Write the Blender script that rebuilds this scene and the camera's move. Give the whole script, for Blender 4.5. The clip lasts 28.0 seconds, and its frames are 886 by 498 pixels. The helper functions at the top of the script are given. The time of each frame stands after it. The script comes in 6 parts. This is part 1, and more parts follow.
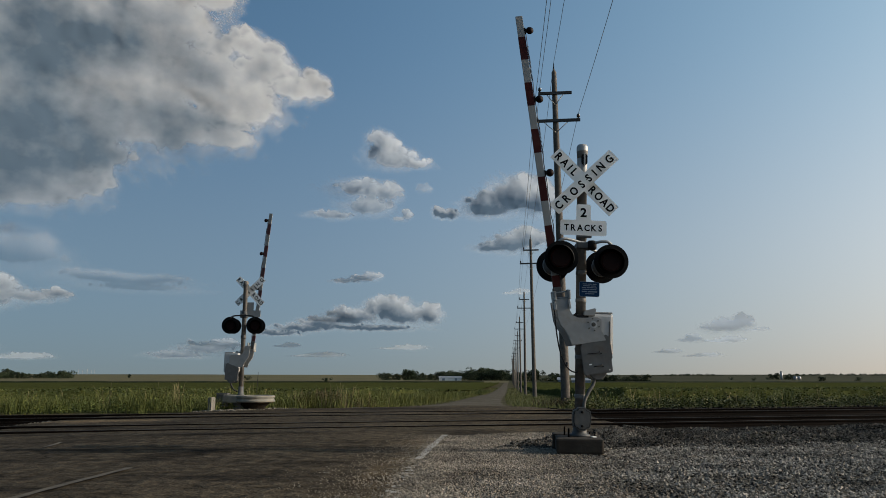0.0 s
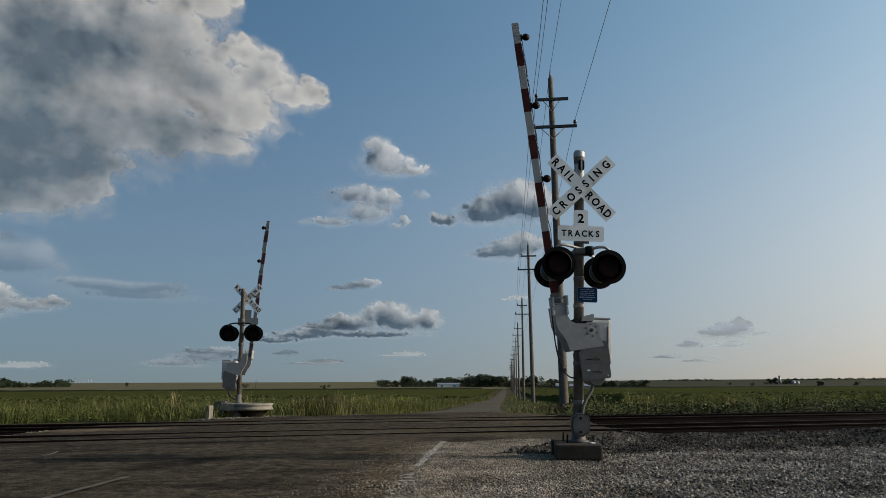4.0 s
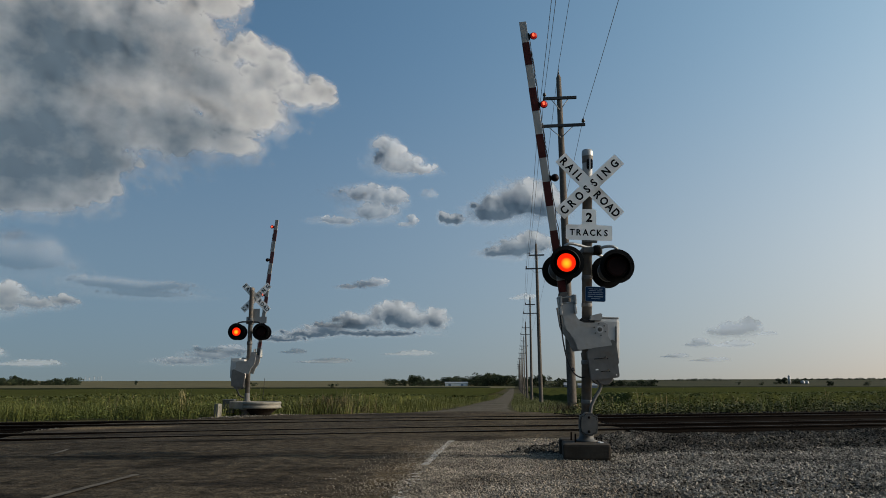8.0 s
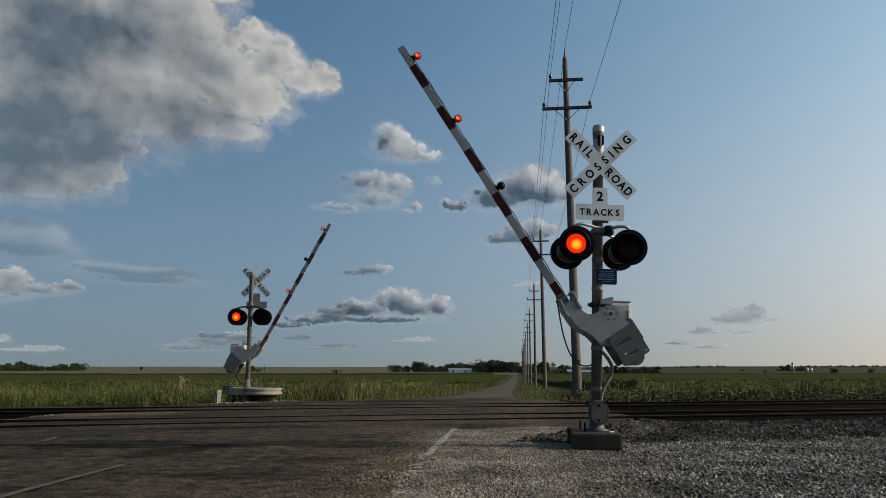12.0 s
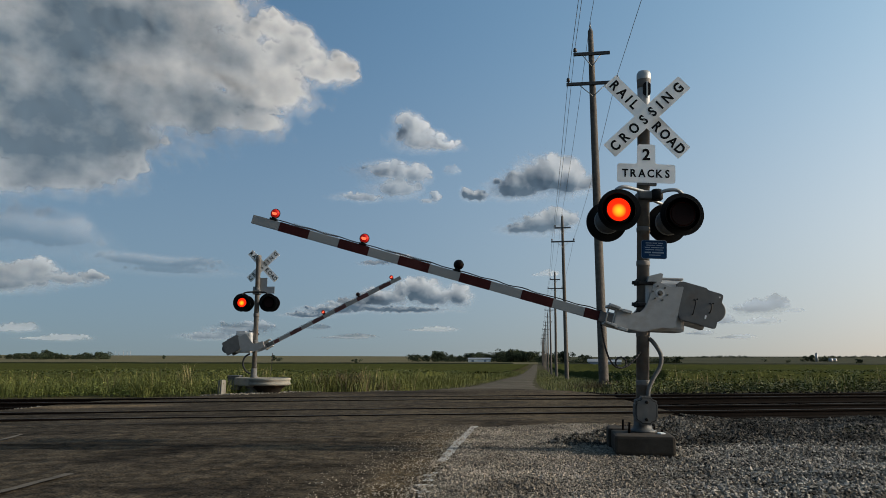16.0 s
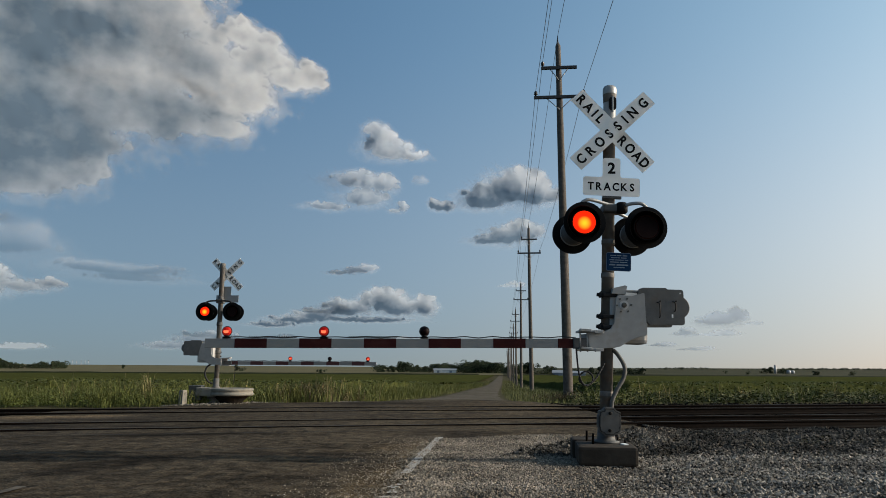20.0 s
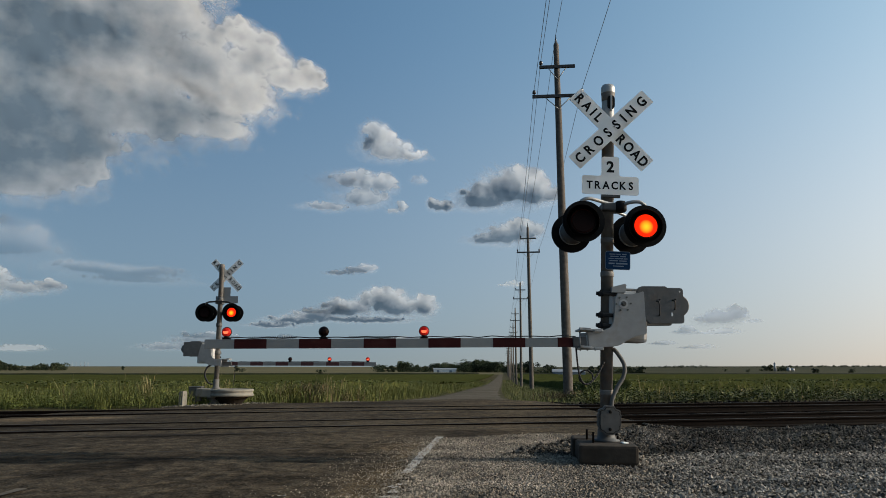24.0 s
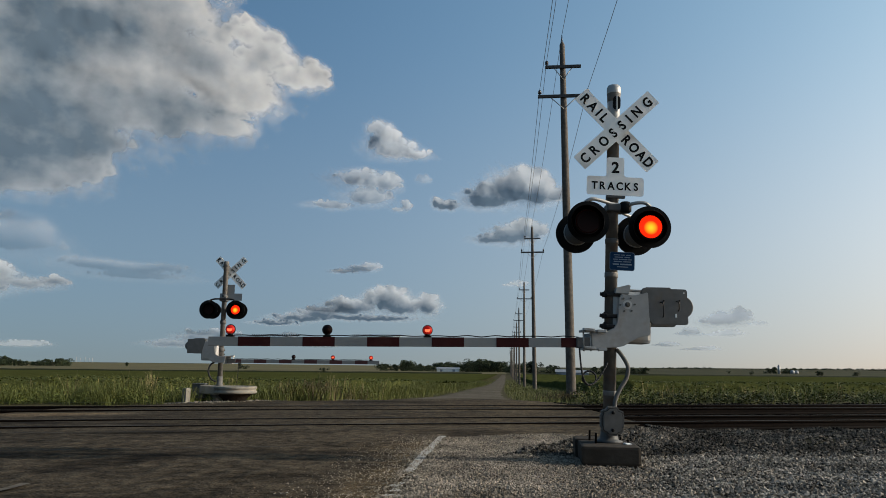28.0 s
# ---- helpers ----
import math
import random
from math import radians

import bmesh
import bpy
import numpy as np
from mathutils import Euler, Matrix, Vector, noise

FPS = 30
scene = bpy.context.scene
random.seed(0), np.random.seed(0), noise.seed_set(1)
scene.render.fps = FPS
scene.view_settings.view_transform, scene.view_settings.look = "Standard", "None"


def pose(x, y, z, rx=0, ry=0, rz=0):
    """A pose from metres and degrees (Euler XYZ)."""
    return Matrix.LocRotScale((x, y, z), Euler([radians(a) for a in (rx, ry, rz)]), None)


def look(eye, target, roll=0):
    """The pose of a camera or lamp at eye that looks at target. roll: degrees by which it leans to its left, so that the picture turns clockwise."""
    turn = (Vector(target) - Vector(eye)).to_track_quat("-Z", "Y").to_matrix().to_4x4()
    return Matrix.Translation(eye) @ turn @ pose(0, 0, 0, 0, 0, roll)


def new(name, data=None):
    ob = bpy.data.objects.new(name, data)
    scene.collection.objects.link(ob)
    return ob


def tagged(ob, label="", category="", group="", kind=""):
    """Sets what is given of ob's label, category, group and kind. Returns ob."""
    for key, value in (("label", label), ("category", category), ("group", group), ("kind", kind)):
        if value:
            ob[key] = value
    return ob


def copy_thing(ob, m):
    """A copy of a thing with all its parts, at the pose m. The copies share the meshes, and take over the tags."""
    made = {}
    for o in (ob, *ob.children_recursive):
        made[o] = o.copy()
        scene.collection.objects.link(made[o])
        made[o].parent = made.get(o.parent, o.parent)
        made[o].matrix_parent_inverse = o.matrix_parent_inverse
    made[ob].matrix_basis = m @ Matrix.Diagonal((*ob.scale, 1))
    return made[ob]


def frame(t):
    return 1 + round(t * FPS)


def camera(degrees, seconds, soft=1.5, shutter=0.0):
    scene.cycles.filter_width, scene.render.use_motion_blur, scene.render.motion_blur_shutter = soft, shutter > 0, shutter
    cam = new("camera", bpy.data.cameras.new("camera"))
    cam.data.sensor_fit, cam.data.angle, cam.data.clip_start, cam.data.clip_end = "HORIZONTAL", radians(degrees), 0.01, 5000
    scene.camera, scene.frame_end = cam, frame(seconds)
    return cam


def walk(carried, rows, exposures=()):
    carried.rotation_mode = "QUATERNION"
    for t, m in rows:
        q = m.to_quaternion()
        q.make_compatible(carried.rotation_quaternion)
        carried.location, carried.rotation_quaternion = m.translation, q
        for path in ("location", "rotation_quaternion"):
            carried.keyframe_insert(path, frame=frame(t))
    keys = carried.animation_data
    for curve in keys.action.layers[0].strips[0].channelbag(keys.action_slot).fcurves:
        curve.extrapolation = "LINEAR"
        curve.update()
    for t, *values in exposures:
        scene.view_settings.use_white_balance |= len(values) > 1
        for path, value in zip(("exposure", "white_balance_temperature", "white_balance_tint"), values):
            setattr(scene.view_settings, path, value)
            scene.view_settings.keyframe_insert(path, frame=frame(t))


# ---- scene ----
cam = camera(62.5, 28.0, soft=0.8)
PATH = [
    (0, pose(0.092, -0.800, 1.078, 99.78, 0, 5.09) @ pose(0, 0, 0, 0, 0, 0.14)),
    (0.5, pose(0.092, -0.800, 1.078, 99.92, 0, 5.07) @ pose(0, 0, 0, 0, 0, 0.12)),
    (1, pose(0.092, -0.800, 1.078, 100.01, 0, 4.99) @ pose(0, 0, 0, 0, 0, -0.00)),
    (1.5, pose(0.092, -0.800, 1.078, 100.14, 0, 5.01) @ pose(0, 0, 0, 0, 0, -0.08)),
    (2, pose(0.092, -0.800, 1.078, 100.14, 0, 4.92) @ pose(0, 0, 0, 0, 0, -0.22)),
    (2.5, pose(0.092, -0.800, 1.078, 100.16, 0, 4.96) @ pose(0, 0, 0, 0, 0, -0.24)),
    (3, pose(0.092, -0.800, 1.078, 100.16, 0, 4.87) @ pose(0, 0, 0, 0, 0, -0.22)),
    (3.5, pose(0.092, -0.800, 1.078, 100.22, 0, 4.87) @ pose(0, 0, 0, 0, 0, -0.18)),
    (5.5, pose(0.092, -0.800, 1.078, 100.39, 0, 5.05) @ pose(0, 0, 0, 0, 0, -0.34)),
    (6, pose(0.092, -0.800, 1.078, 100.43, 0, 5.23) @ pose(0, 0, 0, 0, 0, -0.13)),
    (6.5, pose(0.092, -0.800, 1.078, 100.48, 0, 5.37) @ pose(0, 0, 0, 0, 0, -0.05)),
    (7, pose(0.092, -0.800, 1.078, 100.49, 0, 5.45) @ pose(0, 0, 0, 0, 0, -0.13)),
    (7.5, pose(0.092, -0.800, 1.078, 100.39, 0, 5.52) @ pose(0, 0, 0, 0, 0, -0.13)),
    (8, pose(0.092, -0.800, 1.078, 100.21, 0, 5.53) @ pose(0, 0, 0, 0, 0, -0.05)),
    (8.5, pose(0.092, -0.800, 1.078, 100.23, 0, 5.58) @ pose(0, 0, 0, 0, 0, 0.03)),
    (9, pose(0.092, -0.800, 1.078, 100.17, 0, 5.66) @ pose(0, 0, 0, 0, 0, 0.29)),
    (9.5, pose(0.092, -0.800, 1.078, 100.05, 0, 5.72) @ pose(0, 0, 0, 0, 0, 0.26)),
    (10, pose(0.092, -0.800, 1.078, 100.11, 0, 5.75) @ pose(0, 0, 0, 0, 0, 0.25)),
    (10.5, pose(0.092, -0.800, 1.078, 99.98, 0, 5.78) @ pose(0, 0, 0, 0, 0, 0.29)),
    (11, pose(0.092, -0.800, 1.078, 99.77, 0, 5.72) @ pose(0, 0, 0, 0, 0, 0.28)),
    (11.5, pose(0.092, -0.800, 1.078, 99.41, 0, 5.66) @ pose(0, 0, 0, 0, 0, 0.17)),
    (12, pose(0.048, -0.307, 1.076, 99.17, 0, 5.83) @ pose(0, 0, 0, 0, 0, 0.08)),
    (12.5, pose(-0.019, 0.465, 1.072, 99.26, 0, 5.90) @ pose(0, 0, 0, 0, 0, 0.14)),
    (13, pose(-0.072, 1.057, 1.070, 99.21, 0, 6.38) @ pose(0, 0, 0, 0, 0, 0.15)),
    (13.5, pose(-0.085, 1.220, 1.069, 98.92, 0, 6.45) @ pose(0, 0, 0, 0, 0, 0.16)),
    (14, pose(-0.085, 1.220, 1.069, 98.60, 0, 6.39) @ pose(0, 0, 0, 0, 0, 0.17)),
    (14.5, pose(-0.085, 1.220, 1.069, 98.45, 0, 6.36) @ pose(0, 0, 0, 0, 0, 0.17)),
    (15, pose(-0.085, 1.220, 1.069, 98.36, 0, 6.73) @ pose(0, 0, 0, 0, 0, 0.27)),
    (15.5, pose(-0.085, 1.220, 1.069, 98.27, 0, 7.08) @ pose(0, 0, 0, 0, 0, 0.26)),
    (16, pose(-0.085, 1.220, 1.069, 98.36, 0, 7.36) @ pose(0, 0, 0, 0, 0, 0.21)),
    (16.5, pose(-0.085, 1.220, 1.069, 98.44, 0, 7.26) @ pose(0, 0, 0, 0, 0, 0.30)),
    (17, pose(-0.085, 1.220, 1.069, 98.56, 0, 6.78) @ pose(0, 0, 0, 0, 0, 0.34)),
    (17.5, pose(-0.085, 1.220, 1.069, 98.84, 0, 6.16) @ pose(0, 0, 0, 0, 0, 0.37)),
    (18, pose(-0.085, 1.220, 1.069, 98.99, 0, 5.67) @ pose(0, 0, 0, 0, 0, 0.44)),
    (18.5, pose(-0.085, 1.220, 1.069, 99.02, 0, 5.25) @ pose(0, 0, 0, 0, 0, 0.56)),
    (19, pose(-0.085, 1.220, 1.069, 99.07, 0, 5.03) @ pose(0, 0, 0, 0, 0, 0.59)),
    (19.5, pose(-0.085, 1.220, 1.069, 99.09, 0, 4.83) @ pose(0, 0, 0, 0, 0, 0.47)),
    (20, pose(-0.085, 1.220, 1.069, 99.19, 0, 4.73) @ pose(0, 0, 0, 0, 0, 0.44)),
    (20.5, pose(-0.085, 1.220, 1.069, 99.07, 0, 4.36) @ pose(0, 0, 0, 0, 0, -0.26)),
    (21, pose(-0.085, 1.220, 1.069, 99.07, 0, 4.39) @ pose(0, 0, 0, 0, 0, 0.12)),
    (21.5, pose(-0.085, 1.220, 1.069, 99.18, 0, 4.62) @ pose(0, 0, 0, 0, 0, 0.19)),
    (23.5, pose(-0.085, 1.220, 1.069, 99.21, 0, 4.68) @ pose(0, 0, 0, 0, 0, 0.06)),
    (24, pose(-0.085, 1.220, 1.069, 99.16, 0, 4.67) @ pose(0, 0, 0, 0, 0, 0.11)),
    (24.5, pose(-0.085, 1.220, 1.069, 99.14, 0, 4.63) @ pose(0, 0, 0, 0, 0, -0.28)),
    (25, pose(-0.085, 1.220, 1.069, 99.18, 0, 4.62) @ pose(0, 0, 0, 0, 0, -0.38)),
    (25.5, pose(-0.085, 1.220, 1.069, 99.34, 0, 4.71) @ pose(0, 0, 0, 0, 0, 0.00)),
    (26, pose(-0.085, 1.220, 1.069, 99.40, 0, 4.85) @ pose(0, 0, 0, 0, 0, 0.07)),
    (26.5, pose(-0.085, 1.220, 1.069, 99.34, 0, 4.89) @ pose(0, 0, 0, 0, 0, 0.16)),
    (27, pose(-0.085, 1.220, 1.069, 99.17, 0, 4.92) @ pose(0, 0, 0, 0, 0, 0.28)),
    (27.5, pose(-0.085, 1.220, 1.069, 99.10, 0, 4.99) @ pose(0, 0, 0, 0, 0, 0.25)),
    (28, pose(-0.085, 1.220, 1.069, 99.10, 0, 5.00) @ pose(0, 0, 0, 0, 0, 0.66)),
]
walk(cam, PATH, [(0.0, 0.0), (11.6, 0.0), (13.4, 0.2), (28.0, 0.2)])

# ---- light ----
SUN_AZ, SUN_EL = 86.2, 22.0          # degrees clockwise from the road's direction, above the horizon
world = bpy.data.worlds.new("sky")
scene.world = world
world.use_nodes = True
wn = world.node_tree.nodes
sky = wn.new("ShaderNodeTexSky")
sky.sky_type, sky.sun_disc = "NISHITA", False
sky.sun_elevation, sky.sun_rotation = radians(SUN_EL), radians(SUN_AZ)
sky.altitude, sky.air_density, sky.dust_density, sky.ozone_density = 200, 1.0, 2.5, 0.8
aim, lift = wn.new("ShaderNodeTexCoord"), wn.new("ShaderNodeVectorMath")
lift.inputs[1].default_value = (0, 0, 0.15)      # thick haze: the horizon takes the colour of the sky a little above it
world.node_tree.links.new(aim.outputs["Generated"], lift.inputs[0])
world.node_tree.links.new(lift.outputs[0], sky.inputs[0])
hue = wn.new("ShaderNodeMix")
hue.data_type, hue.blend_type = "RGBA", "MULTIPLY"
hue.inputs["Factor"].default_value, hue.inputs["B"].default_value = 1.0, (0.95, 1.02, 0.965, 1)
world.node_tree.links.new(sky.outputs[0], hue.inputs["A"])


def veil(colour, tint, factor):
    node = wn.new("ShaderNodeMix")
    node.data_type, node.blend_type = "RGBA", "MULTIPLY"
    node.inputs["B"].default_value = (*tint, 1)
    world.node_tree.links.new(colour, node.inputs["A"])
    world.node_tree.links.new(factor, node.inputs["Factor"])
    return node.outputs["Result"]


def sum_up(op, a, b, clamp=False):
    node = wn.new("ShaderNodeMath")
    node.operation, node.use_clamp = op, clamp
    for i, v in enumerate((a, b)):
        if isinstance(v, float):
            node.inputs[i].default_value = v
        else:
            world.node_tree.links.new(v, node.inputs[i])
    return node.outputs[0]


# haze: grey all round the horizon, warmer and reaching higher on the sun's side
height = wn.new("ShaderNodeSeparateXYZ")
sunward = wn.new("ShaderNodeVectorMath")
sunward.operation = "DOT_PRODUCT"
sunward.inputs[1].default_value = (math.sin(radians(SUN_AZ)), math.cos(radians(SUN_AZ)), 0)
world.node_tree.links.new(aim.outputs["Generated"], height.inputs[0])
world.node_tree.links.new(aim.outputs["Generated"], sunward.inputs[0])
low = sum_up("MAXIMUM", height.outputs["Z"], 0.0)
belt = sum_up("POWER", 0.003, low)


def ease(value, start, end):
    node = wn.new("ShaderNodeMapRange")
    node.interpolation_type = "SMOOTHSTEP"
    node.inputs[1].default_value, node.inputs[2].default_value = start, end
    world.node_tree.links.new(value, node.inputs[0])
    return node.outputs[0]


warm = ease(sunward.outputs["Value"], -0.3, 0.9)
colour = veil(hue.outputs["Result"], (0.63, 0.545, 0.535), belt)
colour = veil(colour, (1.86, 1.56, 1.30), warm)
colour = veil(colour, (0.68, 0.715, 0.725), ease(sum_up("MULTIPLY", sunward.outputs["Value"], -1.0), -0.05, 0.75))
colour = veil(colour, (0.76, 0.95, 1.04), ease(low, 0.14, 0.5))
colour = veil(colour, (0.95, 0.85, 0.815), sum_up("MULTIPLY", belt, warm))
world.node_tree.links.new(colour, wn["Background"].inputs[0])
wn["Background"].inputs[1].default_value = 0.159
sun = new("sun", bpy.data.lights.new("sun", "SUN"))
sun.data.energy, sun.data.angle, sun.data.color = 4.0, radians(0.6), (1.0, 0.935, 0.84)
sun_way = Vector((math.sin(radians(SUN_AZ)) * math.cos(radians(SUN_EL)), math.cos(radians(SUN_AZ)) * math.cos(radians(SUN_EL)), math.sin(radians(SUN_EL))))
sun.matrix_world = look(sun_way * 60, (0, 0, 0))


# ---- materials ----
def mat(name, c1, c2, scale=8.0, rough=0.8, metal=0.0, bump=0.25, big=0.6, island=0.0, per_object=0.0, dirt=None, speckle=0.0, streak=None):
    """Two-scale noise between two colours, with relief; island and per_object vary the value piece by piece."""
    m = bpy.data.materials.new(name)
    m.use_nodes = True
    nt = m.node_tree
    n, l = nt.nodes, nt.links
    b = n["Principled BSDF"]
    co = n.new("ShaderNodeTexCoord")
    fine, wide = n.new("ShaderNodeTexNoise"), n.new("ShaderNodeTexNoise")
    fine.inputs["Scale"].default_value, fine.inputs["Detail"].default_value = scale, 6
    wide.inputs["Scale"].default_value, wide.inputs["Detail"].default_value = scale * 0.13, 3
    for t in (fine, wide):
        l.new(co.outputs["Object"], t.inputs["Vector"])
    ramp = n.new("ShaderNodeMapRange")
    ramp.inputs[1].default_value, ramp.inputs[2].default_value = 0.32, 0.68
    add = n.new("ShaderNodeMath")
    add.operation = "MULTIPLY_ADD"
    add.inputs[1].default_value = big
    sub = n.new("ShaderNodeMath")
    sub.operation = "MULTIPLY_ADD"
    sub.inputs[1].default_value, sub.inputs[2].default_value = 1.0 - big, 0.0
    l.new(fine.outputs[0], sub.inputs[0])
    l.new(wide.outputs[0], add.inputs[0])
    l.new(sub.outputs[0], add.inputs[2])
    l.new(add.outputs[0], ramp.inputs[0])
    mix = n.new("ShaderNodeMix")
    mix.data_type = "RGBA"
    mix.inputs["A"].default_value, mix.inputs["B"].default_value = (*c1, 1), (*c2, 1)
    l.new(ramp.outputs[0], mix.inputs["Factor"])
    colour = mix.outputs["Result"]
    if dirt:
        dn, dr, dm = n.new("ShaderNodeTexNoise"), n.new("ShaderNodeMapRange"), n.new("ShaderNodeMix")
        dn.inputs["Scale"].default_value, dn.inputs["Detail"].default_value = scale * 0.45, 8
        dr.inputs[1].default_value, dr.inputs[2].default_value = 0.55, 0.72
        dm.data_type = "RGBA"
        dm.inputs["B"].default_value = (*dirt, 1)
        if streak:
            mp = n.new("ShaderNodeMapping")
            mp.inputs["Rotation"].default_value[2], mp.inputs["Scale"].default_value = radians(streak[0]), (streak[1], streak[2], 1)
            l.new(co.outputs["Object"], mp.inputs["Vector"])
            l.new(mp.outputs[0], dn.inputs["Vector"])
        else:
            l.new(co.outputs["Object"], dn.inputs["Vector"])
        l.new(dn.outputs[0], dr.inputs[0])
        l.new(dr.outputs[0], dm.inputs["Factor"])
        l.new(colour, dm.inputs["A"])
        colour = dm.outputs["Result"]
    if speckle:
        sn, sr, sm = n.new("ShaderNodeTexVoronoi"), n.new("ShaderNodeMapRange"), n.new("ShaderNodeHueSaturation")
        sn.inputs["Scale"].default_value = scale * 14
        sr.inputs[3].default_value, sr.inputs[4].default_value = 1 - speckle, 1 + speckle
        l.new(co.outputs["Object"], sn.inputs["Vector"])
        l.new(sn.outputs["Color"], sr.inputs[0])
        l.new(sr.outputs[0], sm.inputs["Value"])
        l.new(colour, sm.inputs["Color"])
        colour = sm.outputs[0]
    vary = n.new("ShaderNodeNewGeometry").outputs["Random Per Island"] if island else n.new("ShaderNodeObjectInfo").outputs["Random"] if per_object else None
    if vary:
        hs, mr = n.new("ShaderNodeHueSaturation"), n.new("ShaderNodeMapRange")
        mr.inputs[3].default_value, mr.inputs[4].default_value = 1 - (island or per_object), 1 + (island or per_object)
        l.new(vary, mr.inputs[0])
        l.new(mr.outputs[0], hs.inputs["Value"])
        l.new(colour, hs.inputs["Color"])
        colour = hs.outputs[0]
    l.new(colour, b.inputs["Base Color"])
    b.inputs["Roughness"].default_value, b.inputs["Metallic"].default_value = rough, metal
    if rough >= 0.6:
        b.inputs["Specular IOR Level"].default_value = 0.12
    if bump:
        bp = n.new("ShaderNodeBump")
        bp.inputs["Strength"].default_value, bp.inputs["Distance"].default_value = bump, 0.3 / scale
        l.new(fine.outputs[0], bp.inputs["Height"])
        l.new(bp.outputs[0], b.inputs["Normal"])
    return m


def glow(name, inner, outer, radius, strength):
    """A lit red lens: hotter in the middle, with the ribs of its glass."""
    m = bpy.data.materials.new(name)
    m.use_nodes = True
    n, l = m.node_tree.nodes, m.node_tree.links
    b = n["Principled BSDF"]
    co, ln, mr, mix = n.new("ShaderNodeTexCoord"), n.new("ShaderNodeVectorMath"), n.new("ShaderNodeMapRange"), n.new("ShaderNodeMix")
    ln.operation = "LENGTH"
    mr.inputs[1].default_value, mr.inputs[2].default_value = 0.05 * radius, radius
    mix.data_type = "RGBA"
    mix.inputs["A"].default_value, mix.inputs["B"].default_value = (*inner, 1), (*outer, 1)
    low = n.new("ShaderNodeVectorMath")      # the filament sits a little below the middle
    low.inputs[1].default_value = (0, 0, 0.16 * radius)
    l.new(co.outputs["Object"], low.inputs[0])
    l.new(low.outputs[0], ln.inputs[0])
    l.new(ln.outputs["Value"], mr.inputs[0])
    l.new(mr.outputs[0], mix.inputs["Factor"])
    l.new(mix.outputs["Result"], b.inputs["Emission Color"])
    b.inputs["Base Color"].default_value = (0.3, 0.01, 0.005, 1)
    b.inputs["Emission Strength"].default_value = strength
    b.inputs["Specular IOR Level"].default_value = 0.1
    return m


